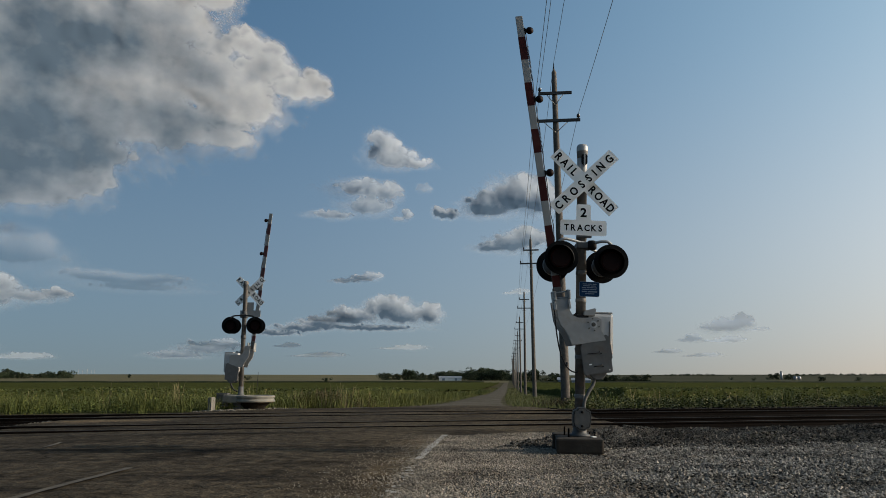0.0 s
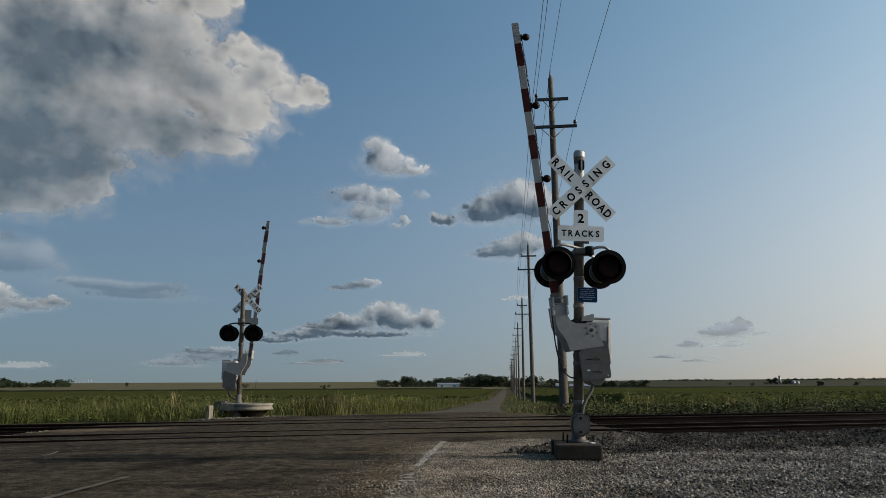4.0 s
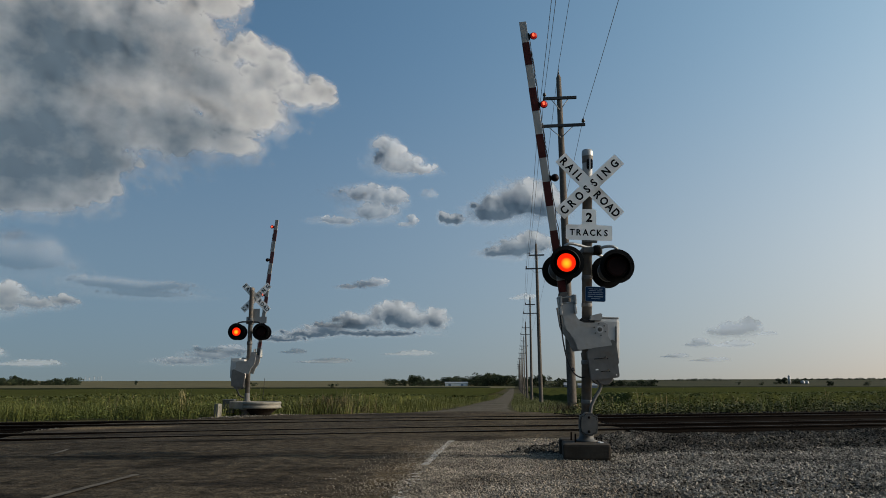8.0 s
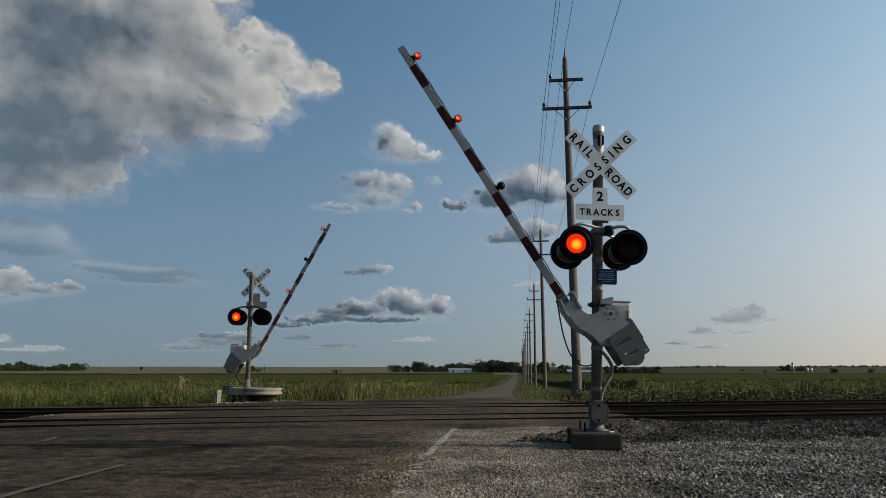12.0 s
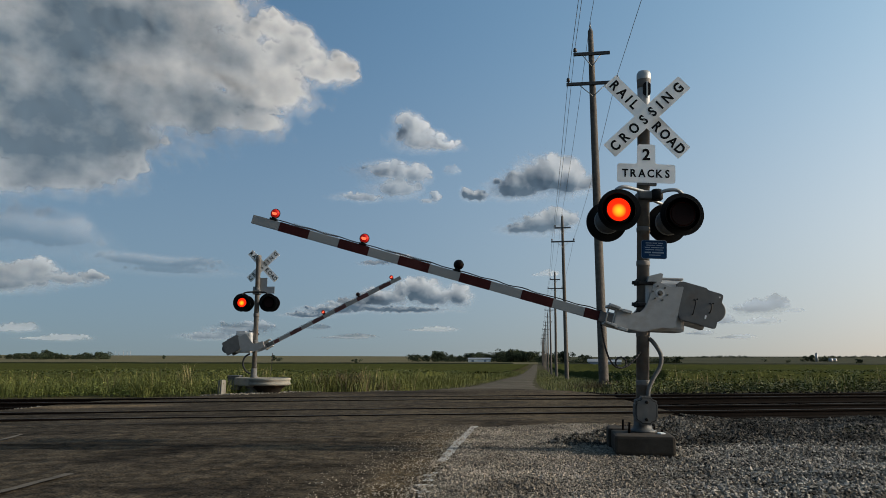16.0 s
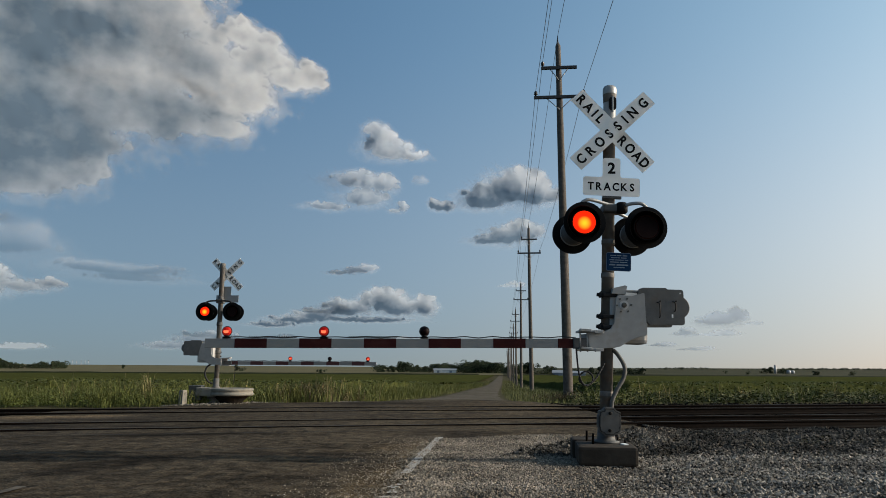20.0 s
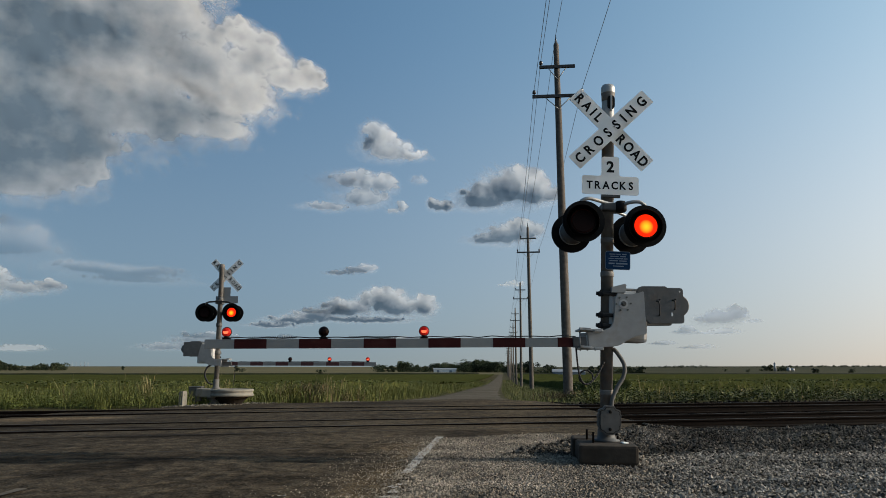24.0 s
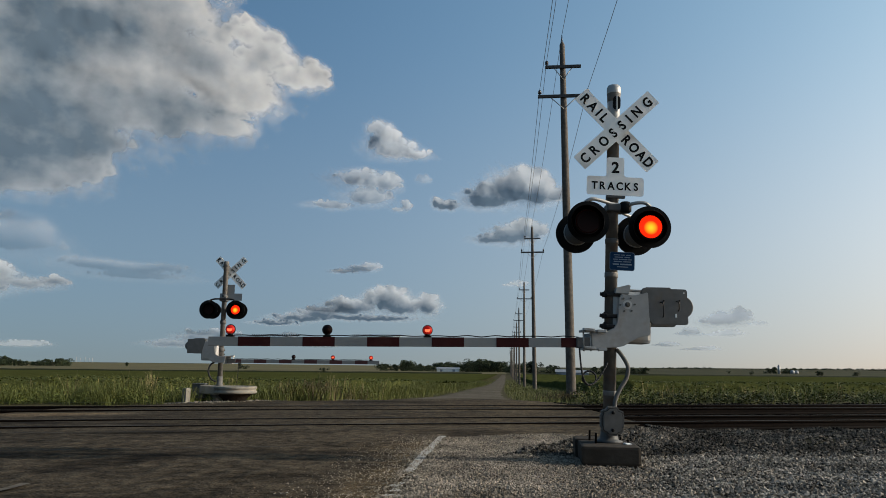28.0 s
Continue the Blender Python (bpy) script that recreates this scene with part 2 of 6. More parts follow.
M = {
    "galv": mat("galvanised_steel", (0.25, 0.255, 0.25), (0.36, 0.365, 0.36), 14, 0.5, 0.35, 0.08, dirt=(0.20, 0.18, 0.15)),
    "silver": mat("aluminium_paint", (0.23, 0.235, 0.23), (0.325, 0.33, 0.325), 9, 0.55, 0.2, 0.06, dirt=(0.25, 0.23, 0.2)),
    # lighter copy of the paint: sun on housing and hub flange put into colour
    "sunlit_silver": mat("sunlit_aluminium_paint", (0.34, 0.345, 0.345), (0.45, 0.455, 0.45), 9, 0.5, 0.2, 0.06, dirt=(0.3, 0.28, 0.25)),
    "mast": mat("weathered_mast_paint", (0.085, 0.082, 0.077), (0.20, 0.195, 0.186), 11, 0.6, 0.1, 0.15, dirt=(0.14, 0.10, 0.07)),
    "grey_iron": mat("grey_iron", (0.066, 0.068, 0.068), (0.11, 0.112, 0.112), 10, 0.6, 0.3, 0.1, dirt=(0.1, 0.09, 0.08)),
    "dark_iron": mat("dark_iron", (0.018, 0.018, 0.019), (0.036, 0.035, 0.034), 12, 0.6, 0.3, 0.12, dirt=(0.05, 0.04, 0.03)),
    "weight": mat("counterweight_paint", (0.095, 0.097, 0.096), (0.15, 0.152, 0.15), 10, 0.6, 0.2, 0.1, dirt=(0.12, 0.11, 0.1)),
    # darker, greyer copies of the boom white and red for the far gate
    "far_boom": mat("far_boom_grey", (0.15, 0.157, 0.156), (0.21, 0.217, 0.213), 6, 0.5, 0, 0.04, dirt=(0.2, 0.19, 0.17)),
    "far_red": mat("far_boom_red", (0.045, 0.012, 0.011), (0.07, 0.016, 0.014), 6, 0.5, 0, 0.04),
    "black": mat("black_paint", (0.004, 0.004, 0.004), (0.008, 0.008, 0.008), 14, 0.6, 0, 0.08),
    "sign": mat("sign_white", (0.78, 0.79, 0.78), (0.86, 0.87, 0.85), 5, 0.5, 0, 0.02, dirt=(0.52, 0.5, 0.46)),
    "sign_back": mat("sign_back", (0.20, 0.21, 0.21), (0.28, 0.29, 0.29), 9, 0.5, 0.4, 0.04),
    "ink": mat("sign_ink", (0.006, 0.006, 0.006), (0.011, 0.011, 0.011), 20, 0.75, 0, 0.02),
    "blue": mat("blue_sign", (0.008, 0.030, 0.078), (0.012, 0.042, 0.10), 9, 0.45, 0, 0.02),
    "pale_ink": mat("pale_ink", (0.16, 0.22, 0.3), (0.22, 0.28, 0.36), 9, 0.6, 0, 0.02),
    "boom": mat("boom_white", (0.175, 0.185, 0.184), (0.235, 0.245, 0.242), 6, 0.5, 0, 0.04, dirt=(0.26, 0.25, 0.23)),
    "red": mat("stripe_red", (0.030, 0.0065, 0.0065), (0.048, 0.0095, 0.009), 6, 0.6, 0, 0.04, dirt=(0.06, 0.02, 0.017)),
    "concrete": mat("concrete", (0.022, 0.018, 0.0145), (0.050, 0.043, 0.035), 7, 0.9, 0, 0.35, dirt=(0.016, 0.014, 0.012)),
    "pale_concrete": mat("pale_concrete", (0.125, 0.118, 0.10), (0.22, 0.21, 0.18), 6, 0.85, 0, 0.3, dirt=(0.10, 0.09, 0.07)),
    "dark_lens": mat("dark_red_lens", (0.005, 0.0006, 0.0006), (0.008, 0.001, 0.001), 30, 0.6, 0, 0.05),
    "asphalt": mat("asphalt", (0.013, 0.0108, 0.0080), (0.074, 0.0610, 0.0450), 5, 0.9, 0, 0.8, 0.35, dirt=(0.0115, 0.010, 0.0088), speckle=0.85, streak=(-10, 0.16, 0.5)),
    "chip_road": mat("pale_chip_road", (0.058, 0.050, 0.038), (0.120, 0.104, 0.081), 3, 0.95, 0, 0.5, 0.5, dirt=(0.07, 0.065, 0.045), speckle=0.4, streak=(0, 0.9, 0.08)),
    "patch": mat("near_black_patch", (0.012, 0.0105, 0.009), (0.026, 0.022, 0.018), 5, 0.9, 0, 0.5, 0.5, speckle=0.5),
    "cast": mat("grey_casting", (0.08, 0.08, 0.077), (0.145, 0.145, 0.14), 9, 0.7, 0.1, 0.1, dirt=(0.09, 0.07, 0.05)),
    "tar": mat("tar", (0.008, 0.0075, 0.007), (0.018, 0.016, 0.014), 6, 0.7, 0, 0.3),
    "line": mat("worn_white_line", (0.19, 0.178, 0.155), (0.40, 0.385, 0.345), 30, 0.8, 0, 0.4, 0.2, dirt=(0.05, 0.043, 0.035)),
    "yellow": mat("worn_yellow_line", (0.06, 0.05, 0.038), (0.125, 0.108, 0.085), 11, 0.8, 0, 0.3, 0.3, dirt=(0.05, 0.043, 0.034)),
    "gravel_bed": mat("gravel_bed", (0.042, 0.036, 0.028), (0.11, 0.094, 0.072), 22, 0.95, 0, 0.8, 0.35, speckle=0.5),
    "stone": mat("pale_gravel", (0.024, 0.0215, 0.0175), (0.285, 0.259, 0.219), 9, 0.9, 0, 0.2, island=0.9),
    "ballast": mat("ballast_stone", (0.009, 0.0082, 0.007), (0.112, 0.102, 0.087), 9, 0.9, 0, 0.25, island=0.85),
    "bed_stone": mat("track_bed_stone", (0.003, 0.0028, 0.0026), (0.009, 0.0082, 0.0075), 9, 0.9, 0, 0.25, island=0.5),
    "brown_stone": mat("brown_gravel", (0.075, 0.063, 0.048), (0.30, 0.258, 0.205), 9, 0.9, 0, 0.2, island=0.45),
    "rail": mat("rusty_rail", (0.004, 0.0034, 0.003), (0.009, 0.007, 0.006), 12, 0.75, 0.3, 0.15),
    "rail_top": mat("polished_rail_head", (0.03, 0.026, 0.022), (0.055, 0.048, 0.04), 20, 0.6, 0.0, 0.02),
    "tie": mat("creosoted_tie", (0.004, 0.0035, 0.003), (0.010, 0.0085, 0.007), 8, 0.9, 0, 0.5, per_object=0.25),
    "pole": mat("weathered_pole_wood", (0.060, 0.053, 0.046), (0.125, 0.113, 0.10), 7, 0.9, 0, 0.35, 0.4),
    "arm_wood": mat("crossarm_wood", (0.035, 0.04, 0.045), (0.07, 0.075, 0.08), 9, 0.85, 0, 0.3),
    "insulator": mat("insulator_glaze", (0.015, 0.014, 0.016), (0.03, 0.028, 0.03), 12, 0.25, 0, 0.02),
    "stubble": mat("ripe_field", (0.082, 0.074, 0.042), (0.130, 0.116, 0.066), 0.05, 0.95, 0, 0.3, 0.5),
    "fallow": mat("grassy_field", (0.036, 0.037, 0.022), (0.062, 0.061, 0.037), 0.04, 0.95, 0, 0.3, 0.5),
    "verge": mat("verge_soil", (0.035, 0.032, 0.016), (0.075, 0.066, 0.036), 2.0, 0.95, 0, 0.6, 0.5),
    "cable": mat("cable", (0.02, 0.02, 0.021), (0.035, 0.035, 0.036), 9, 0.6, 0, 0.05),
    "wire": mat("wire_metal", (0.06, 0.06, 0.065), (0.09, 0.09, 0.095), 9, 0.5, 0.6, 0.0),
}


def stain(m, x, y, long, wide, turn, tint, strength=0.85):
    """A soft-edged patch of its own shape on the road: an oily, worn or shadow-dark place about (x, y)."""
    n, l = m.node_tree.nodes, m.node_tree.links
    b = n["Principled BSDF"]
    under = b.inputs["Base Color"].links[0].from_socket
    co, mp, ns, ln, add, mr, mix = (n.new("ShaderNode" + k) for k in ("TexCoord", "Mapping", "TexNoise", "VectorMath", "Math", "MapRange", "Mix"))
    mp.vector_type = "TEXTURE"
    mp.inputs["Location"].default_value, mp.inputs["Rotation"].default_value[2], mp.inputs["Scale"].default_value = (x, y, 0), radians(turn), (long, wide, 1)
    l.new(co.outputs["Object"], mp.inputs["Vector"])
    ns.inputs["Scale"].default_value, ns.inputs["Detail"].default_value = 1.7, 5
    l.new(mp.outputs[0], ns.inputs["Vector"])
    ln.operation = "LENGTH"
    l.new(mp.outputs[0], ln.inputs[0])
    add.operation = "MULTIPLY_ADD"
    add.inputs[1].default_value = 1.1
    l.new(ns.outputs[0], add.inputs[0])
    l.new(ln.outputs["Value"], add.inputs[2])
    mr.interpolation_type = "SMOOTHSTEP"
    mr.inputs[1].default_value, mr.inputs[2].default_value, mr.inputs[3].default_value, mr.inputs[4].default_value = 0.85, 1.55, strength, 0.0
    l.new(add.outputs[0], mr.inputs[0])
    mix.data_type, mix.blend_type = "RGBA", "MULTIPLY"
    mix.inputs["B"].default_value = (*tint, 1)
    l.new(mr.outputs[0], mix.inputs["Factor"])
    l.new(under, mix.inputs["A"])
    l.new(mix.outputs["Result"], b.inputs["Base Color"])


for key in ("blue", "pale_ink", "bed_stone", "ballast", "rail", "tie", "patch", "asphalt", "chip_road", "gravel_bed", "stubble", "fallow", "verge"):
    M[key].node_tree.nodes["Principled BSDF"].inputs["Specular IOR Level"].default_value = 0.02

# thin streaks near y 9.5-10.4 paint the gate's cast shadows and skid marks
OIL_AND_SHADOW, WORN, EARTHY = (0.48, 0.48, 0.49), (1.7, 1.65, 1.55), (2.3, 2.1, 1.75)
for spot in ((-3.2, 120, 130, 12, 90, EARTHY), (-3.1, 175, 145, 9, 90, WORN), (-4.3, 8.9, 1.2, 0.5, 68, OIL_AND_SHADOW), (-4.0, 9.4, 0.9, 0.5, 70, OIL_AND_SHADOW), (-2.2, 8.3, 0.9, 0.35, 20, OIL_AND_SHADOW), (-1.5, 9.2, 0.5, 0.3, 10, OIL_AND_SHADOW), (-5.2, 9.5, 2.6, 0.24, 10, OIL_AND_SHADOW), (-2.7, 10.15, 2.0, 0.22, 8, OIL_AND_SHADOW), (-7.2, 10.4, 2.0, 0.22, 10, OIL_AND_SHADOW), (-9.4, 15.7, 2.2, 0.7, 22, (2.4, 2.15, 1.85)), (0.5, 12.9, 1.9, 0.7, 19, (1.9, 1.7, 1.4)), (-1.2, 8.4, 4.2, 0.5, 90, (1.55, 1.42, 1.2)), (-1.0, 11.6, 1.8, 0.6, 40, (1.4, 1.3, 1.12)),
             (-9.2, 15.9, 2.4, 0.5, 14, WORN), (-2.9, 9.6, 0.5, 0.28, 15, WORN), (-8.6, 11.3, 1.1, 0.5, 16, WORN), (-5.2, 12.3, 2.2, 0.35, 16, OIL_AND_SHADOW), (-3.6, 22.6, 3.2, 1.0, 10, OIL_AND_SHADOW), (-1.2, 20.4, 1.6, 0.5, 16, OIL_AND_SHADOW), (-3.2, 4.8, 0.5, 1.6, 0, WORN), (-5.6, 5.6, 0.5, 2.0, 0, WORN)):
    stain(M["asphalt"], *spot)
M["lit_lens"] = glow("lit_red_lens", (1.0, 0.60, 0.02), (0.72, 0.016, 0.002), 0.085, 1.4)
M["lit_lamp"] = glow("lit_arm_lamp", (1.0, 0.05, 0.03), (0.6, 0.006, 0.005), 0.06, 0.22)
M["hot_lamp"] = glow("lit_arm_filament", (1.0, 0.42, 0.16), (1.0, 0.14, 0.06), 0.045, 1.5)


# ---- building helpers ----
def link(name, bm, material, parent=None, label=""):
    me = bpy.data.meshes.new(name)
    bm.normal_update()
    bm.to_mesh(me)
    bm.free()
    for mm in material if isinstance(material, (list, tuple)) else [material]:
        me.materials.append(mm)
    ob = new(name, me)
    if parent:
        ob.parent = parent
    if label:
        ob["label"] = label
    return ob


def part(name, bm, material, parent, label=""):
    return link(name, bm, material, parent, label)


def share(name, me, parent, m):
    ob = new(name, me)
    ob.parent, ob.matrix_basis = parent, m
    return ob


def empty(name, m, label, category, group="", kind=""):
    ob = new(name)
    ob.matrix_basis = m
    return tagged(ob, label, category, group, kind)


def box(sx, sy, sz, at=(0, 0, 0), bevel=0.0, rot=None, bm=None):
    bm = bm or bmesh.new()
    made = bmesh.ops.create_cube(bm, size=1.0)["verts"]
    m = Matrix.Translation(at) @ (rot or Matrix()) @ Matrix.Diagonal((sx, sy, sz, 1))
    bmesh.ops.transform(bm, matrix=m, verts=made)
    if bevel:
        edges = {e for v in made for e in v.link_edges}
        bmesh.ops.bevel(bm, geom=list(edges), offset=bevel, segments=2, affect="EDGES", profile=0.6)
    return bm


def tube(p, q, r1, r2=None, seg=16, bm=None):
    bm = bm or bmesh.new()
    p, q = Vector(p), Vector(q)
    made = bmesh.ops.create_cone(bm, cap_ends=True, segments=seg, radius1=r1, radius2=r1 if r2 is None else r2, depth=(q - p).length)["verts"]
    turn = (q - p).to_track_quat("Z", "Y").to_matrix().to_4x4()
    bmesh.ops.transform(bm, matrix=Matrix.Translation((p + q) / 2) @ turn, verts=made)
    for v in made:
        for f in v.link_faces:
            f.smooth = len(f.verts) == 4
    return bm


def lathe(profile, seg=24, bm=None, m=None):
    """A turned shape about z from (radius, height) pairs."""
    bm = bm or bmesh.new()
    rings = []
    for r, z in profile:
        rings.append([bm.verts.new((r * math.cos(a), r * math.sin(a), z)) for a in (2 * math.pi * k / seg for k in range(seg))])
    for a, b in zip(rings, rings[1:]):
        for k in range(seg):
            f = bm.faces.new((a[k], a[(k + 1) % seg], b[(k + 1) % seg], b[k]))
            f.smooth = True
    bm.faces.new(rings[0][::-1])
    bm.faces.new(rings[-1])
    if m:
        bmesh.ops.transform(bm, matrix=m, verts=bm.verts[-len(rings) * seg:])
    return bm


def slab(outline, y0, y1, bevel=0.0, bm=None):
    """A plate in the xz plane, from y0 to y1."""
    bm = bm or bmesh.new()
    front = [bm.verts.new((x, y0, z)) for x, z in outline]
    back = [bm.verts.new((x, y1, z)) for x, z in outline]
    faces = [bm.faces.new(front), bm.faces.new(back[::-1])]
    k = len(outline)
    for i in range(k):
        faces.append(bm.faces.new((front[(i + 1) % k], front[i], back[i], back[(i + 1) % k])))
    bmesh.ops.recalc_face_normals(bm, faces=faces)
    if bevel:
        bmesh.ops.bevel(bm, geom=[e for f in faces[:2] for e in f.edges], offset=bevel, segments=2, affect="EDGES")
    return bm


def pipe(points, r, seg=8, bm=None, steps=6):
    """A round cable or pipe along a smooth line through points."""
    bm = bm or bmesh.new()
    pts = [Vector(p) for p in points]
    line = []
    for i in range(len(pts) - 1):
        a, b, c, d = pts[max(i - 1, 0)], pts[i], pts[i + 1], pts[min(i + 2, len(pts) - 1)]
        for s in range(steps):
            t = s / steps
            line.append(0.5 * (2 * b + (c - a) * t + (2 * a - 5 * b + 4 * c - d) * t * t + (3 * b - a - 3 * c + d) * t ** 3))
    line.append(pts[-1])
    rings = []
    for i, p in enumerate(line):
        way = (line[min(i + 1, len(line) - 1)] - line[max(i - 1, 0)]).normalized()
        side = way.orthogonal().normalized() if i == 0 else (side - way * side.dot(way)).normalized()
        up = way.cross(side)
        rings.append([bm.verts.new(p + r * (math.cos(a) * side + math.sin(a) * up)) for a in (2 * math.pi * k / seg for k in range(seg))])
    for a, b in zip(rings, rings[1:]):
        for k in range(seg):
            bm.faces.new((a[k], a[(k + 1) % seg], b[(k + 1) % seg], b[k])).smooth = True
    return bm


def rounded(w, h, r, cx=0, cz=0, n=4):
    out = []
    for sx, sz, a0 in ((1, 1, 0), (-1, 1, 90), (-1, -1, 180), (1, -1, 270)):
        for k in range(n + 1):
            a = radians(a0 + 90 * k / n)
            out.append((cx + sx * (w / 2 - r) + r * math.cos(a), cz + sz * (h / 2 - r) + r * math.sin(a)))
    return out


def round_off(points, r, n=4):
    """The outline with its corners rounded."""
    out, k = [], len(points)
    for i in range(k):
        a, b, c = Vector(points[i - 1]), Vector(points[i]), Vector(points[(i + 1) % k])
        p, q = b + (a - b).normalized() * r, b + (c - b).normalized() * r
        for s in range(n + 1):
            t = s / n
            v = p * (1 - t) ** 2 + b * 2 * t * (1 - t) + q * t * t
            out.append((v.x, v.y))
    return out


def lettering(name, body, size, m, material, parent, bold=0.0, wide=1.0):
    """Words in the built-in font as a mesh, standing in the xz plane and read from -y, centred on m."""
    cu = bpy.data.curves.new(name, "FONT")
    cu.body, cu.size, cu.align_x, cu.align_y, cu.extrude, cu.offset = body, size, "CENTER", "CENTER", 0.0015, bold
    cu.resolution_u = 3
    tmp = new("tmp", cu)
    me = bpy.data.meshes.new_from_object(tmp)
    bpy.data.objects.remove(tmp)
    bpy.data.curves.remove(cu)
    xs = [v.co.x for v in me.vertices]
    ys = [v.co.y for v in me.vertices]
    me.transform(Matrix.Translation((-(min(xs) + max(xs)) / 2, -(min(ys) + max(ys)) / 2, 0)))
    me.transform(m @ pose(0, 0, 0, 90) @ Matrix.Diagonal((wide, 1, 1, 1)))
    me.materials.append(material)
    ob = new(name, me)
    ob.parent = parent
    return ob


def from_arrays(name, verts, faces, material, smooth=False):
    me = bpy.data.meshes.new(name)
    me.from_pydata(verts.tolist() if hasattr(verts, "tolist") else verts, [], faces.tolist() if hasattr(faces, "tolist") else faces)
    me.materials.append(material)
    if smooth:
        me.polygons.foreach_set("use_smooth", [True] * len(me.polygons))
    return new(name, me)


# ---- plan ----
TRACK_TURN = 19.0
TU = np.array((math.cos(radians(TRACK_TURN)), math.sin(radians(TRACK_TURN))))     # along the track
TN = np.array((-TU[1], TU[0]))                                                     # across it, away from the camera
RAILS = (14.4, 15.9, 18.8, 20.3)
FALL_Q = (-400, 23.5, 25.5, 28, 38, 68, 108, 150, 250, 400, 900, 1500, 2600, 4800)
FALL_Z = (0, 0, -0.08, -0.2, -0.45, -1.0, -1.85, -2.5, -3.4, -4.2, -5.6, -4.5, -1.5, -1.0)


def ground_z(x, y):
    """Height of the bare ground: level by the crossing, falling away beyond the embankment, with a low ridge far off."""
    q = TN[0] * x + TN[1] * y
    ridge = np.clip((np.asarray(x) - 150) / 1100, 0, 1)
    return np.interp(q, FALL_Q, FALL_Z) + 6.5 * ridge ** 2 * (3 - 2 * ridge) * np.clip((q - 700) / 1100, 0, 1)


def track_point(s, q, z=0.0):
    return (TU[0] * s + TN[0] * q, TU[1] * s + TN[1] * q, z)


rng = np.random.default_rng(5)

# ---- ground, road, railway ----
ROAD_Y = (-60, 7, 10.3, 12.5, 14.6, 18, 22.3, 25, 28.5, 33, 39, 52, 70, 4000)
ROAD_L = (-8.0, -8.0, -8.8, -9.6, -10.5, -10.4, -7.6, -6.6, -5.0, -3.9, -3.4, -3.2, -3.2, -3.2)
ROAD_R = (-0.52, -0.52, -0.26, 1.4, 2.5, 2.4, 1.9, 1.0, 0.4, -0.1, -0.3, -0.45, -0.5, -0.5)


def on_road(x, y, margin=0.0):
    return (x > np.interp(y, ROAD_Y, ROAD_L) - margin) & (x < np.interp(y, ROAD_Y, ROAD_R) + margin)


def bed_z(x, y):
    """Ground with the sunken track bed beside the road."""
    q = TN[0] * x + TN[1] * y
    off = np.clip(np.maximum(np.interp(y, ROAD_Y, ROAD_L) - x, x - np.interp(y, ROAD_Y, ROAD_R)) / 0.8, 0, 1)
    trough = np.interp(q, (12.0, 13.6, 21.3, 22.6), (0, 1, 1, 0.2))
    return ground_z(x, y) - 0.17 * off * trough - 0.02


def ground_sheet():
    xs = np.concatenate((-np.geomspace(4800, 42, 24), np.arange(-40, 45, 0.6), np.geomspace(46, 4800, 24)))
    ys = np.concatenate((-np.geomspace(4800, 12, 16), np.arange(-10, 50, 0.6), np.geomspace(51, 4900, 60)))
    gx, gy = np.meshgrid(xs, ys)
    gz = bed_z(gx, gy)
    verts = np.stack((gx.ravel(), gy.ravel(), gz.ravel()), 1)
    n, k = len(xs), np.arange(len(xs) - 1)
    faces = np.concatenate([np.stack((k + r * n, k + 1 + r * n, k + 1 + (r + 1) * n, k + (r + 1) * n), 1) for r in range(len(ys) - 1)])
    return tagged(from_arrays("ground", verts, faces, M["verge"], True), "bare brown earth and verge beside the road", "ground", kind="structure")


ground_sheet()


def road_sheet():
    ys = np.concatenate((np.arange(-40, 60, 0.25), np.geomspace(60, 3000, 60)))
    cols = 12
    verts, faces = [], []
    for y in ys:
        l, r = np.interp(y, ROAD_Y, ROAD_L), np.interp(y, ROAD_Y, ROAD_R)
        jl, jr = 0.16 * noise.noise((y * 0.9, 3.1, 0)), 0.16 * noise.noise((y * 1.3, 7.7, 0)) + 0.07 * noise.noise((y * 5.1, 1.7, 0))
        for c in range(cols + 1):
            u = c / cols
            x = (l + jl) * (1 - u) + (r + jr) * u
            crown = 0.03 * (1 - (2 * u - 1) ** 2) - 0.006
            verts.append((x, y, float(ground_z(x, y)) + crown + 0.006 * noise.noise((x * 0.7, y * 0.7, 2))))
    for i in range(len(ys) - 1):
        for c in range(cols):
            a = i * (cols + 1) + c
            faces.append((a, a + 1, a + cols + 2, a + cols + 1))
    road = from_arrays("road", verts, faces, M["asphalt"], True)
    road.data.materials.append(M["chip_road"])
    for f in road.data.polygons:
        x, y, _ = f.center
        f.material_index = 1 if y > 31.0 + 0.3 * (x + 3) + 1.2 * noise.noise((x * 0.8, y * 0.5, 5)) else 0
    return tagged(road, "worn grey-brown asphalt country road with tar patches", "road", kind="structure")


road_sheet()


